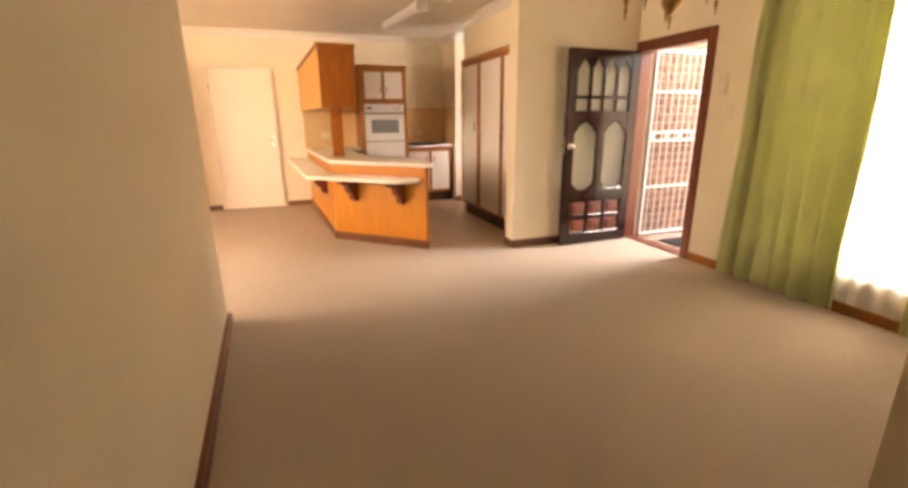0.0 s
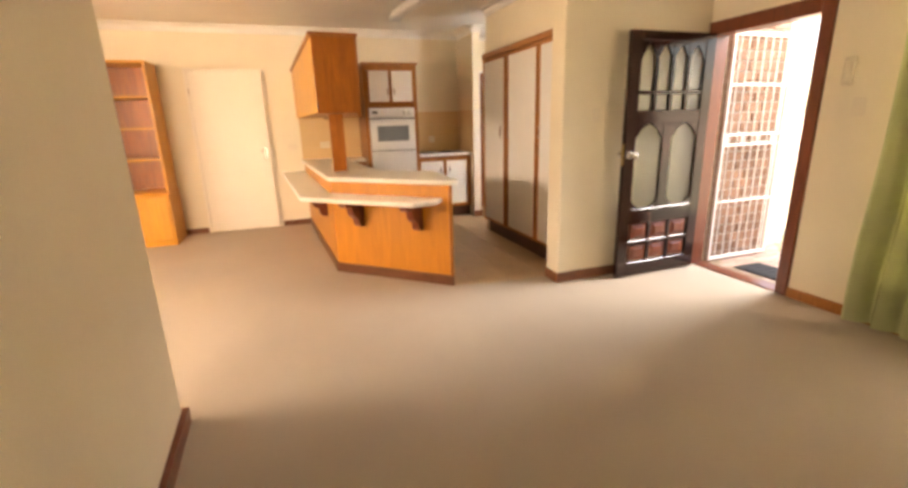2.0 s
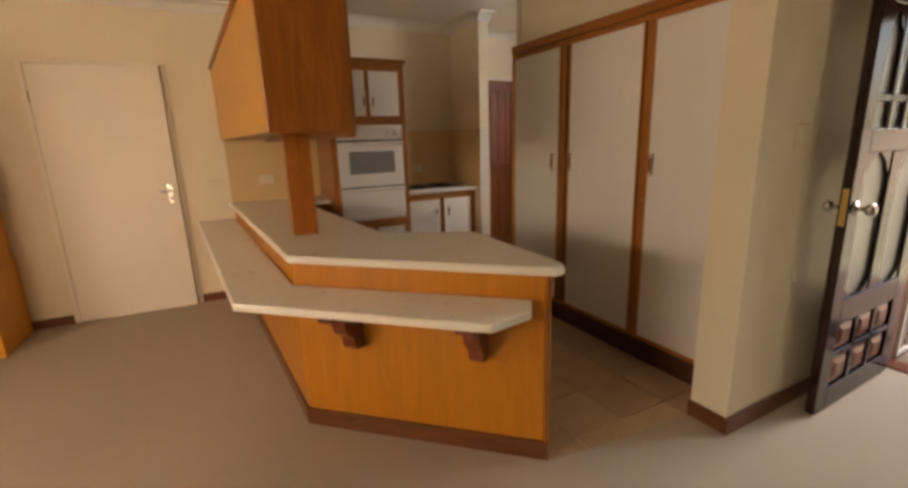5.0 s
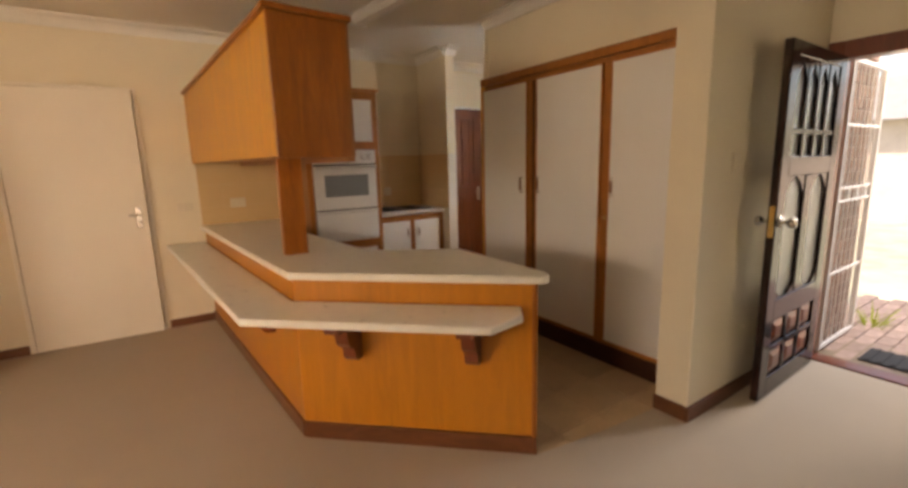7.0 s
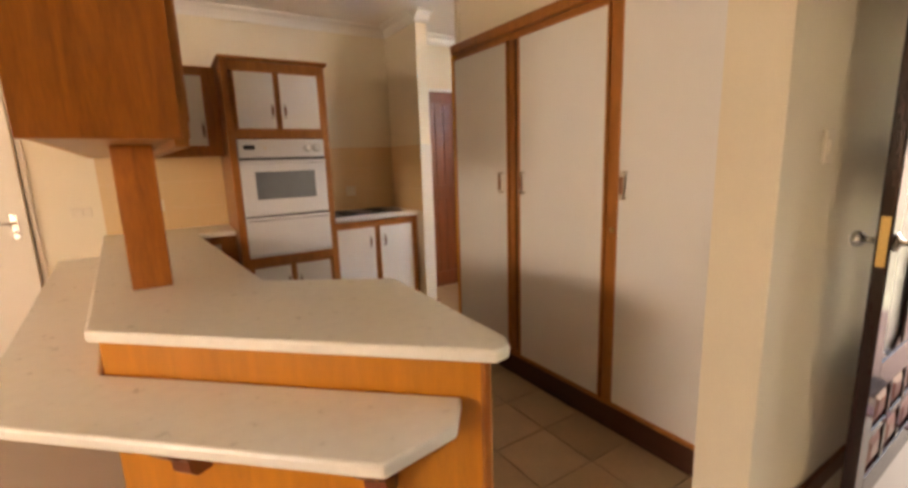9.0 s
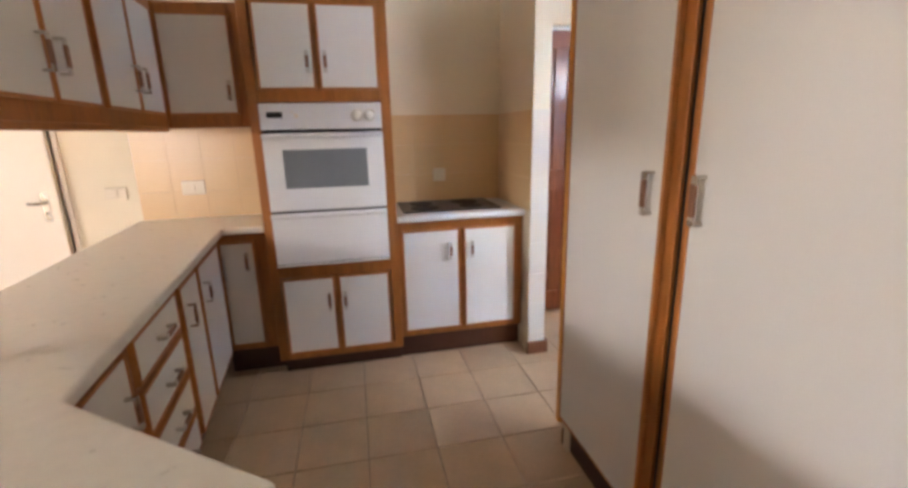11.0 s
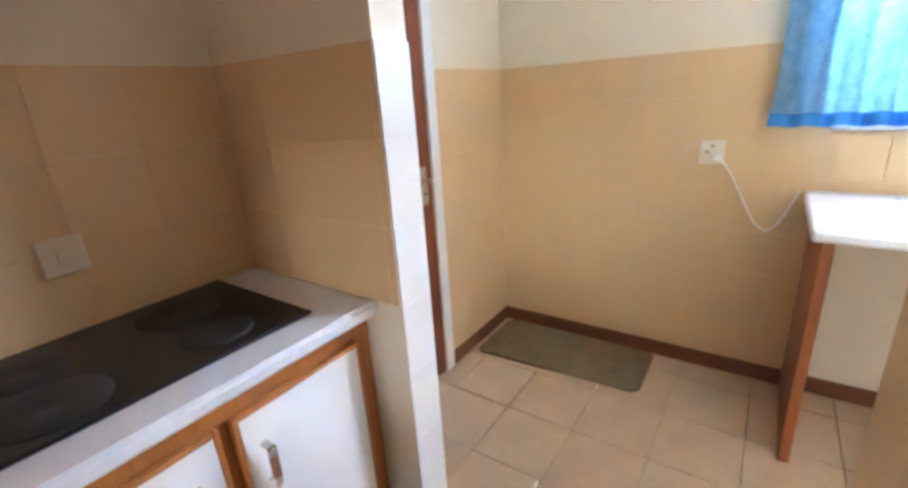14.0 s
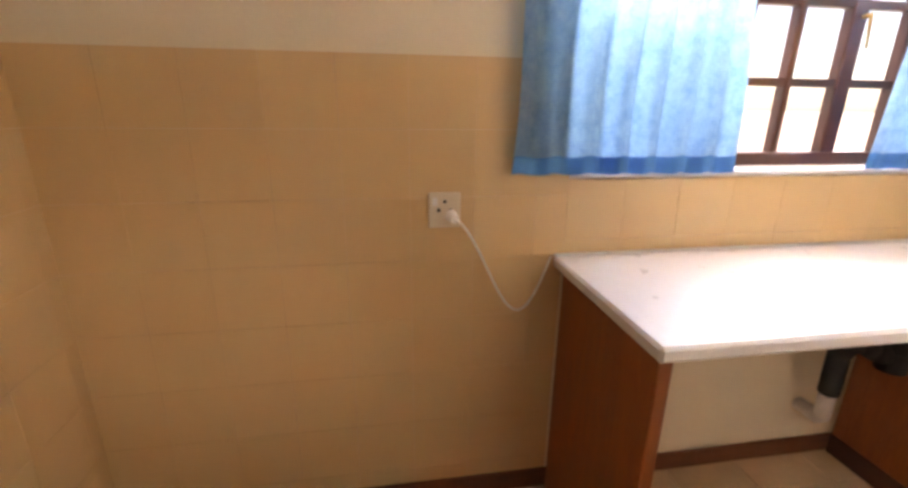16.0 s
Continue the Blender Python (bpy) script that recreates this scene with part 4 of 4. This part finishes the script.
# ---- curtains ----
def drape(name, label, cat, x, y0, y1, z0, z1, folds, depth, mat, seed, hem=None, flare=0.0):
    """A hanging curtain along y: pleated sheet with two faces 2 mm apart."""
    rnd = random.Random(seed)
    th = thing(name, label, cat)
    ny, nz = folds * 14, 26
    ph = [rnd.uniform(0, 6.28) for _ in range(6)]

    def sheet(za, zb, m, nm, lab=""):
        bm = bmesh.new()
        rows = max(2, int(nz * (zb - za) / (z1 - z0)) + 1)
        for off in (0.0, 0.003):
            grid = []
            for j in range(rows + 1):
                z = za + (zb - za) * j / rows
                v = (z1 - z) / (z1 - z0)
                line = []
                for i in range(ny + 1):
                    u = i / ny
                    w = u + 0.012 * math.sin(7 * u + ph[0] + 1.5 * v) + 0.006 * math.sin(19 * u + ph[1])
                    amp = depth * (0.55 + 0.45 * v) * (0.75 + 0.3 * math.sin(5 * u + ph[2]))
                    dx = amp * math.sin(2 * math.pi * folds * w + 0.5 * math.sin(2.2 * v + ph[3])) + 0.25 * amp * math.sin(4 * math.pi * folds * w + ph[4] + v)
                    yy = y0 + (y1 - y0) * (u + 0.01 * math.sin(9 * v + ph[5] + 6 * u)) + flare * (u - 0.5) * v
                    line.append(bm.verts.new((x + dx + off, yy, z - (0.004 * math.sin(2 * math.pi * folds * w) if z < z0 + 0.1 else 0))))
                grid.append(line)
            for j in range(rows):
                for i in range(ny):
                    bm.faces.new((grid[j][i], grid[j][i + 1], grid[j + 1][i + 1], grid[j + 1][i]))
        part(nm, bm, m, th, lab, smooth=True)

    if hem:
        sheet(z0 + 0.05, z1, mat, "cloth")
        sheet(z0, z0 + 0.0505, hem, "hem", "bright blue hem band")
    else:
        sheet(z0, z1, mat, "cloth")
    return th


drape("green_curtain", "floor-length lime green curtain drawn to the side", "curtain", XF - 0.13, 2.90, 3.72, 0.045, 2.33, 6, 0.06, GREEN, 3, flare=0.05)
drape("green_curtain", "floor-length lime green curtain at the window's far side", "curtain", XF - 0.13, 1.75, 2.47, 0.045, 2.33, 6, 0.035, GREEN, 5, flare=0.05)
drape("sheer_curtain", "white sheer curtain hanging behind the green ones", "curtain", XF - 0.06, 1.90, 3.62, 0.10, 2.30, 17, 0.014, SHEER, 7)
drape("blue_curtain", "short blue patterned cotton curtain, drawn aside", "curtain", XW - 0.055, 6.745, 7.35, 1.18, 2.22, 7, 0.022, BLUE, 11, hem=BLUEHEM, flare=0.10)
drape("blue_curtain", "short blue patterned cotton curtain, drawn aside", "curtain", XW - 0.055, 5.66, 6.08, 1.185, 2.22, 6, 0.022, BLUE, 12, hem=BLUEHEM, flare=0.28)
for nm, x, y0, y1, z, g in (("curtain_rail", XF - 0.13, 1.72, 3.86, 2.345, XF), ("curtain_rail", XW - 0.055, 5.68, 7.45, 2.232, XW)):
    rail = thing(nm, "white curtain rail on wall brackets above the window", "rail")
    boxes("track", WHITEPL, rail, ((x - 0.012, y0, z - 0.012), (x + 0.012, y1, z + 0.012)))
    for y in (y0 + 0.1, (y0 + y1) / 2, y1 - 0.1):
        boxes("bracket", WHITEPL, rail, ((x + 0.012, y - 0.01, z - 0.008), (g - 0.001, y + 0.01, z + 0.008)))

# ---- lamps ----
tube_light = thing("ceiling_light", "unlit fluorescent batten with an opal cover on the ceiling", "lamp", pose(2.36, 6.92, H, 0, 0, 6))
boxes("housing", WHITEPL, tube_light, ((-0.045, -0.62, -0.03), (0.045, 0.62, -0.001)))
bm = bmesh.new()
sec = [(-0.06, -0.03), (-0.062, -0.06), (-0.045, -0.085), (0.0, -0.093), (0.045, -0.085), (0.062, -0.06), (0.06, -0.03)]
plate(bm, sec, -0.60, 0.60)
part("diffuser", bm, DIFFUSER, tube_light, "opal plastic diffuser")
boxes("end_cap", WHITEPL, tube_light, ((-0.066, -0.62, -0.095), (0.066, -0.60, -0.001)))
boxes("end_cap", WHITEPL, tube_light, ((-0.066, 0.60, -0.095), (0.066, 0.62, -0.001)))

chand = thing("chandelier", "antique brass chandelier with curved arms and pointed finials", "chandelier", pose(2.85, 3.11, 0))
bm = bmesh.new()
lathe(bm, [(0.003, 1.768), (0.006, 1.80), (0.013, 1.825), (0.007, 1.835), (0.022, 1.85), (0.045, 1.88), (0.052, 1.90), (0.03, 1.925), (0.014, 1.94), (0.02, 1.98), (0.034, 2.02), (0.018, 2.06), (0.012, 2.16), (0.02, 2.19), (0.008, 2.21)])
part("stem", bm, BRASS, chand, smooth=True)
bm = bmesh.new()
rod(bm, (0, 0, 2.2), (0, 0, H - 0.02), 0.005)
lathe(bm, [(0.055, H - 0.03), (0.05, H - 0.012), (0.03, H - 0.002)])
part("hanging_rod", bm, BRASS, chand)
for k in range(5):
    a = math.radians(-20 + 72 * k)
    c, s = math.cos(a), math.sin(a)
    bm = bmesh.new()
    tube(bm, [(r * c, r * s, z) for r, z in ((0.02, 2.03), (0.07, 1.98), (0.13, 1.95), (0.19, 1.945), (0.22, 1.955), (0.23, 1.97))], 0.007)
    arm = part("arm", bm, BRASS, chand, smooth=True)
    bm = bmesh.new()
    lathe(bm, [(0.002, 1.835), (0.006, 1.87), (0.011, 1.885), (0.006, 1.91), (0.034, 1.985), (0.036, 1.992), (0.012, 1.995), (0.012, 2.08), (0.006, 2.082)], m=Matrix.Translation((0.23 * c, 0.23 * s, 0)))
    part("candle_cup", bm, BRASS, arm, "brass cup with a pointed finial", smooth=True)

# ---- bookcase ----
bc = thing("bookcase", "honey wood bookcase with empty shelves over cupboard doors", "bookcase", pose(-1.52, 8.08, 0))
BW = 1.12
boxes("side_panel", OAK, bc, ((BW - 0.025, 0.05, 0.60), (BW, 0.50, 2.085)))
boxes("side_panel", OAK, bc, ((0, 0.05, 0.60), (0.025, 0.50, 2.085)))
boxes("divider", OAK, bc, ((0.545, 0.055, 0.64), (0.57, 0.49, 2.06)))
boxes("back_panel", REDW, bc, ((0.025, 0.488, 0.64), (BW - 0.025, 0.50, 2.06)))
boxes("top", OAKH, bc, ((-0.005, 0.04, 2.06), (BW + 0.005, 0.50, 2.088)), bev=0.005)
boxes("ledge", OAKH, bc, ((-0.015, -0.015, 0.60), (BW + 0.015, 0.50, 0.638)), bev=0.012)
for z in (1.695, 1.355, 1.005):
    boxes("shelf", OAKH, bc, ((0.57, 0.06, z), (BW - 0.025, 0.488, z + 0.022)), label="empty wooden shelf")
for z in (1.70, 1.40, 1.12):
    boxes("shelf", OAKH, bc, ((0.025, 0.06, z), (0.545, 0.488, z + 0.022)), label="empty wooden shelf")
boxes("flap_door", OAK, bc, ((0.028, 0.052, 0.642), (0.542, 0.07, 1.115)))
boxes("base", OAK, bc, ((0, 0.0, 0.0), (0.02, 0.54, 0.60)), ((BW - 0.02, 0.0, 0.0), (BW, 0.54, 0.60)), ((0.02, 0.52, 0.0), (BW - 0.02, 0.54, 0.6)), ((0.02, 0.02, 0.07), (BW - 0.02, 0.52, 0.09)))
boxes("toe_board", OAKH, bc, ((0.02, 0.01, 0.0), (BW - 0.02, 0.03, 0.072)))
for a, b, hx in ((0.025, 0.478, 0.44), (0.482, BW - 0.025, 0.52)):
    d = boxes("cupboard_door", OAK, bc, ((a, -0.004, 0.078), (b, 0.016, 0.592)))
    bm = bmesh.new()
    tube(bm, [(hx, -0.004, 0.38), (hx, -0.028, 0.39), (hx, -0.03, 0.43), (hx, -0.028, 0.47), (hx, -0.004, 0.48)], 0.006)
    part("handle", bm, BRASS, d, "brass bow handle", smooth=True)

# ---- outdoors ----
bm = bmesh.new()
prism(bm, [(-400, -400), (400, -400), (400, 400), (-400, 400)], -0.5, -0.21)
tagged(part("ground", bm, GROUND), "dry pale lawn around the house", "ground", kind="structure")
slab = structure("pavement", MORTAR, ((XF + 0.22, 3.4, -0.21), (6.6, 5.34, -0.035)), label="clay-paved front step")
gate = thing("security_gate", "white steel security gate folded back against the bricks", "gate", pose(4.60, 5.083, 0.015, 0, 0, 0.5))
GW = 0.74
for nm, lo, hi in (("gate_post", (0, -0.014, 0), (0.028, 0.014, 1.985)), ("gate_post", (GW - 0.028, -0.014, 0), (GW, 0.014, 1.985)), ("gate_rail", (0.028, -0.012, 0), (GW - 0.028, 0.012, 0.028)), ("gate_rail", (0.028, -0.012, 1.957), (GW - 0.028, 0.012, 1.985)),
                   ("gate_rail", (0.028, -0.008, 1.555), (GW - 0.028, 0.008, 1.573)), ("gate_rail", (0.028, -0.008, 1.135), (GW - 0.028, 0.008, 1.153)), ("gate_rail", (0.028, -0.008, 1.045), (GW - 0.028, 0.008, 1.063)), ("gate_rail", (0.028, -0.008, 0.535), (GW - 0.028, 0.008, 0.553))):
    boxes(nm, WHITEP, gate, (lo, hi), bev=0.003)
for k in range(1, 8):
    bm = bmesh.new()
    x = k * GW / 8
    rod(bm, (x, 0, 0.02), (x, 0, 1.965), 0.0065, seg=8)
    part("bar", bm, WHITEP, gate)
for k in range(0, 7, 2):
    boxes("scroll", WHITEP, gate, ((k * GW / 8 + 0.05, -0.005, 1.062), (k * GW / 8 + 0.075, 0.005, 1.137)))
dm = thing("door_mat", "black rubber doormat on the paved front step", "mat", pose(4.70, 4.28, -0.012))
boxes("mat", RUBBER, dm, ((0, 0, 0), (0.30, 0.60, 0.012)), bev=0.004)
for k in range(9):
    boxes("rib", RUBBER, dm, ((0.01, 0.02 + k * 0.065, 0.012), (0.29, 0.05 + k * 0.065, 0.02)), bev=0.003)
wall_garden = structure("wall_garden", GARDENW, ((15.0, -14, -0.5), (15.3, 26, 1.25)), label="tan rendered garden wall beyond the lawn")
house = thing("neighbour_house", "pale neighbouring house with a grey roof beyond the garden", "house", pose(22, 6, -0.21))
boxes("wall", GARDENW, house, ((0, -6, 0), (8, 8, 2.7)), bev=0.02)
bm = bmesh.new()
plate(bm, [(-0.7, 2.65), (8.7, 2.65), (4, 4.6)], -6.6, 8.6)
part("roof", bm, ROOFT, house)
for y in (-4, 0, 4):
    w = boxes("window", OVENGLASS, house, ((-0.03, y, 0.9), (0.03, y + 1.6, 2.1)), bev=0.01)
    boxes("frame", WHITEP, w, ((-0.06, y - 0.06, 0.84), (-0.03, y, 2.16)), ((-0.06, y + 1.6, 0.84), (-0.03, y + 1.66, 2.16)), ((-0.06, y, 2.1), (-0.03, y + 1.6, 2.16)))
plant = thing("garden_plant", "small yellow-green strappy plant beside the step", "plant", pose(5.62, 5.02, -0.2))
rnd = random.Random(4)
bm = bmesh.new()
for k in range(46):
    a, ln, lean = rnd.uniform(0, 6.28), rnd.uniform(0.18, 0.36), rnd.uniform(0.2, 0.8)
    c, s = math.cos(a), math.sin(a)
    prev = None
    for j in range(5):
        u = j / 4
        r, z, w = 0.02 + lean * ln * u * u, ln * u * (1.15 - 0.3 * u * lean), 0.012 * (1 - 0.85 * u)
        row = [bm.verts.new((r * c - s * w, r * s + c * w, z)), bm.verts.new((r * c + s * w, r * s - c * w, z))]
        if prev:
            bm.faces.new((*prev, row[1], row[0]))
        prev = row
part("leaves", bm, LEAF, plant)

# ---- pieces: tiles, pavers and bricks ----
def piece_mesh(name, sx, sy, sz, mat, bev):
    bm = bmesh.new()
    box(bm, (0, 0, 0), (sx, sy, sz), bev)
    me = bpy.data.meshes.new(name)
    bm.to_mesh(me)
    bm.free()
    me.materials.append(mat)
    return me


def put(name, me, parent, m):
    ob = new(name, me)
    ob.parent = parent
    ob.matrix_local = m
    return ob


PX, PY = 0.308, 0.304
full = piece_mesh("floor_tile", PX - 0.0035, PY - 0.0035, 0.0125, FTILE, 0.002)
for i in range(-4, 9):
    for j in range(-8, 4):
        x, y = 2.405 + i * PX, 7.61 + j * PY
        if y + PY < 5.35 or y < 5.16 or x > XW - 0.05 or x + PX < 1.2 or y > YB:
            continue
        line = 6.24 - (x + PX - 1.32) * 0.925
        if x + PX < 2.2 and y + PY < line:
            continue
        if x > 3.03 and y < 5.3:
            continue
        put("floor_tile", full, floor, Matrix.Translation((x, y, -0.0125)))

TW, TH = 0.19, 0.1935


def tile_run(parent, origin, rz, length, z0, z1, mat=None, skip=None):
    """Wall tiles on a face: along local x from origin, 7 mm thick towards local -y, counted down from z1."""
    base = pose(*origin, 0, 0, rz)
    nx = math.ceil(length / TW - 0.05)
    rows = math.ceil((z1 - z0) / TH - 0.05)
    cache = {}
    for i in range(nx):
        w = min(TW, length - i * TW)
        for j in range(rows):
            zt = z1 - j * TH
            h = min(TH, zt - z0)
            if w < 0.02 or h < 0.02 or (skip and skip(i * TW, w, zt - h, zt)):
                continue
            key = (round(w, 3), round(h, 3))
            if key not in cache:
                cache[key] = piece_mesh("wall_tile", w - 0.0006, 0.007, h - 0.001, mat or WTILE, 0.0006)
            put("wall_tile", cache[key], parent, base @ Matrix.Translation((i * TW, -0.007, zt - h)))


ZT = 1.497
tile_run(wall_back, (1.15, YB, 0), 0, 0.80, 0.896, 1.45)
tile_run(wall_back, (2.647, YB, 0), 0, 0.784, 0.918, ZT)
tile_run(wall_back, (4.402, YB, 0), 0, XW - 4.402, 0.0, ZT)
tile_run(wall_nib, (3.438, YB - 0.007, 0), -90, YB - 8.047, 0.918, ZT)
tile_run(wall_nib, (3.433, 8.04, 0), 0, 0.107, 0.0, ZT, WTILE_PALE)
tile_run(wall_window, (XW, YB - 0.007, 0), -90, YB - 7.207, 0.0, ZT)
tile_run(wall_window, (XW, 7.20, 0), -90, 1.45, 0.922, 1.158)
tile_run(wall_window, (XW, 5.75, 0), -90, 0.39, 0.922, ZT)
tile_run(wall_pantry, (3.585, 7.176, 0), 180, 0.32, 0.0, ZT)

pv = piece_mesh("paver", 0.205, 0.1, 0.024, PAVER, 0.004)
for i in range(9):
    for j in range(18):
        put("paver", pv, slab, Matrix.Translation((XF + 0.23 + i * 0.212 + (0.1 if j % 2 else 0), 3.42 + j * 0.106, -0.036)))
bk = piece_mesh("brick", 0.222, 0.02, 0.073, BRICK, 0.004)
bkh = piece_mesh("brick", 0.107, 0.02, 0.073, BRICK, 0.004)
brick_wall = structure("wall_brick", MORTAR, ((XF + 0.222, 5.148, -0.2), (5.252, 5.159, 2.5)), ((5.252, 5.148, -0.2), (5.42, 5.34, 2.5)), label="red face-brick outside wall behind the gate")
for j in range(30):
    z, x = -0.19 + j * 0.086, XF + 0.225
    if j % 2:
        put("brick", bkh, brick_wall, Matrix.Translation((x, 5.134, z)))
        x += 0.119
    while x + 0.222 < 5.43:
        put("brick", bk, brick_wall, Matrix.Translation((x, 5.134, z)))
        x += 0.234
    if x + 0.107 < 5.43:
        put("brick", bkh, brick_wall, Matrix.Translation((x, 5.134, z)))

# ---- repeats ----
GROUPS = {"green_curtain": "green living-room curtains", "blue_curtain": "blue scullery curtains", "wall_socket": "ivory wall sockets", "light_switch": "ivory light switches", "curtain_rail": "curtain rails", "base_cabinet": "base units under the worktop"}
for ob in list(scene.objects):
    base = ob.name.split(".")[0]
    if ob.parent is None and base in GROUPS:
        tagged(ob, group=GROUPS[base])
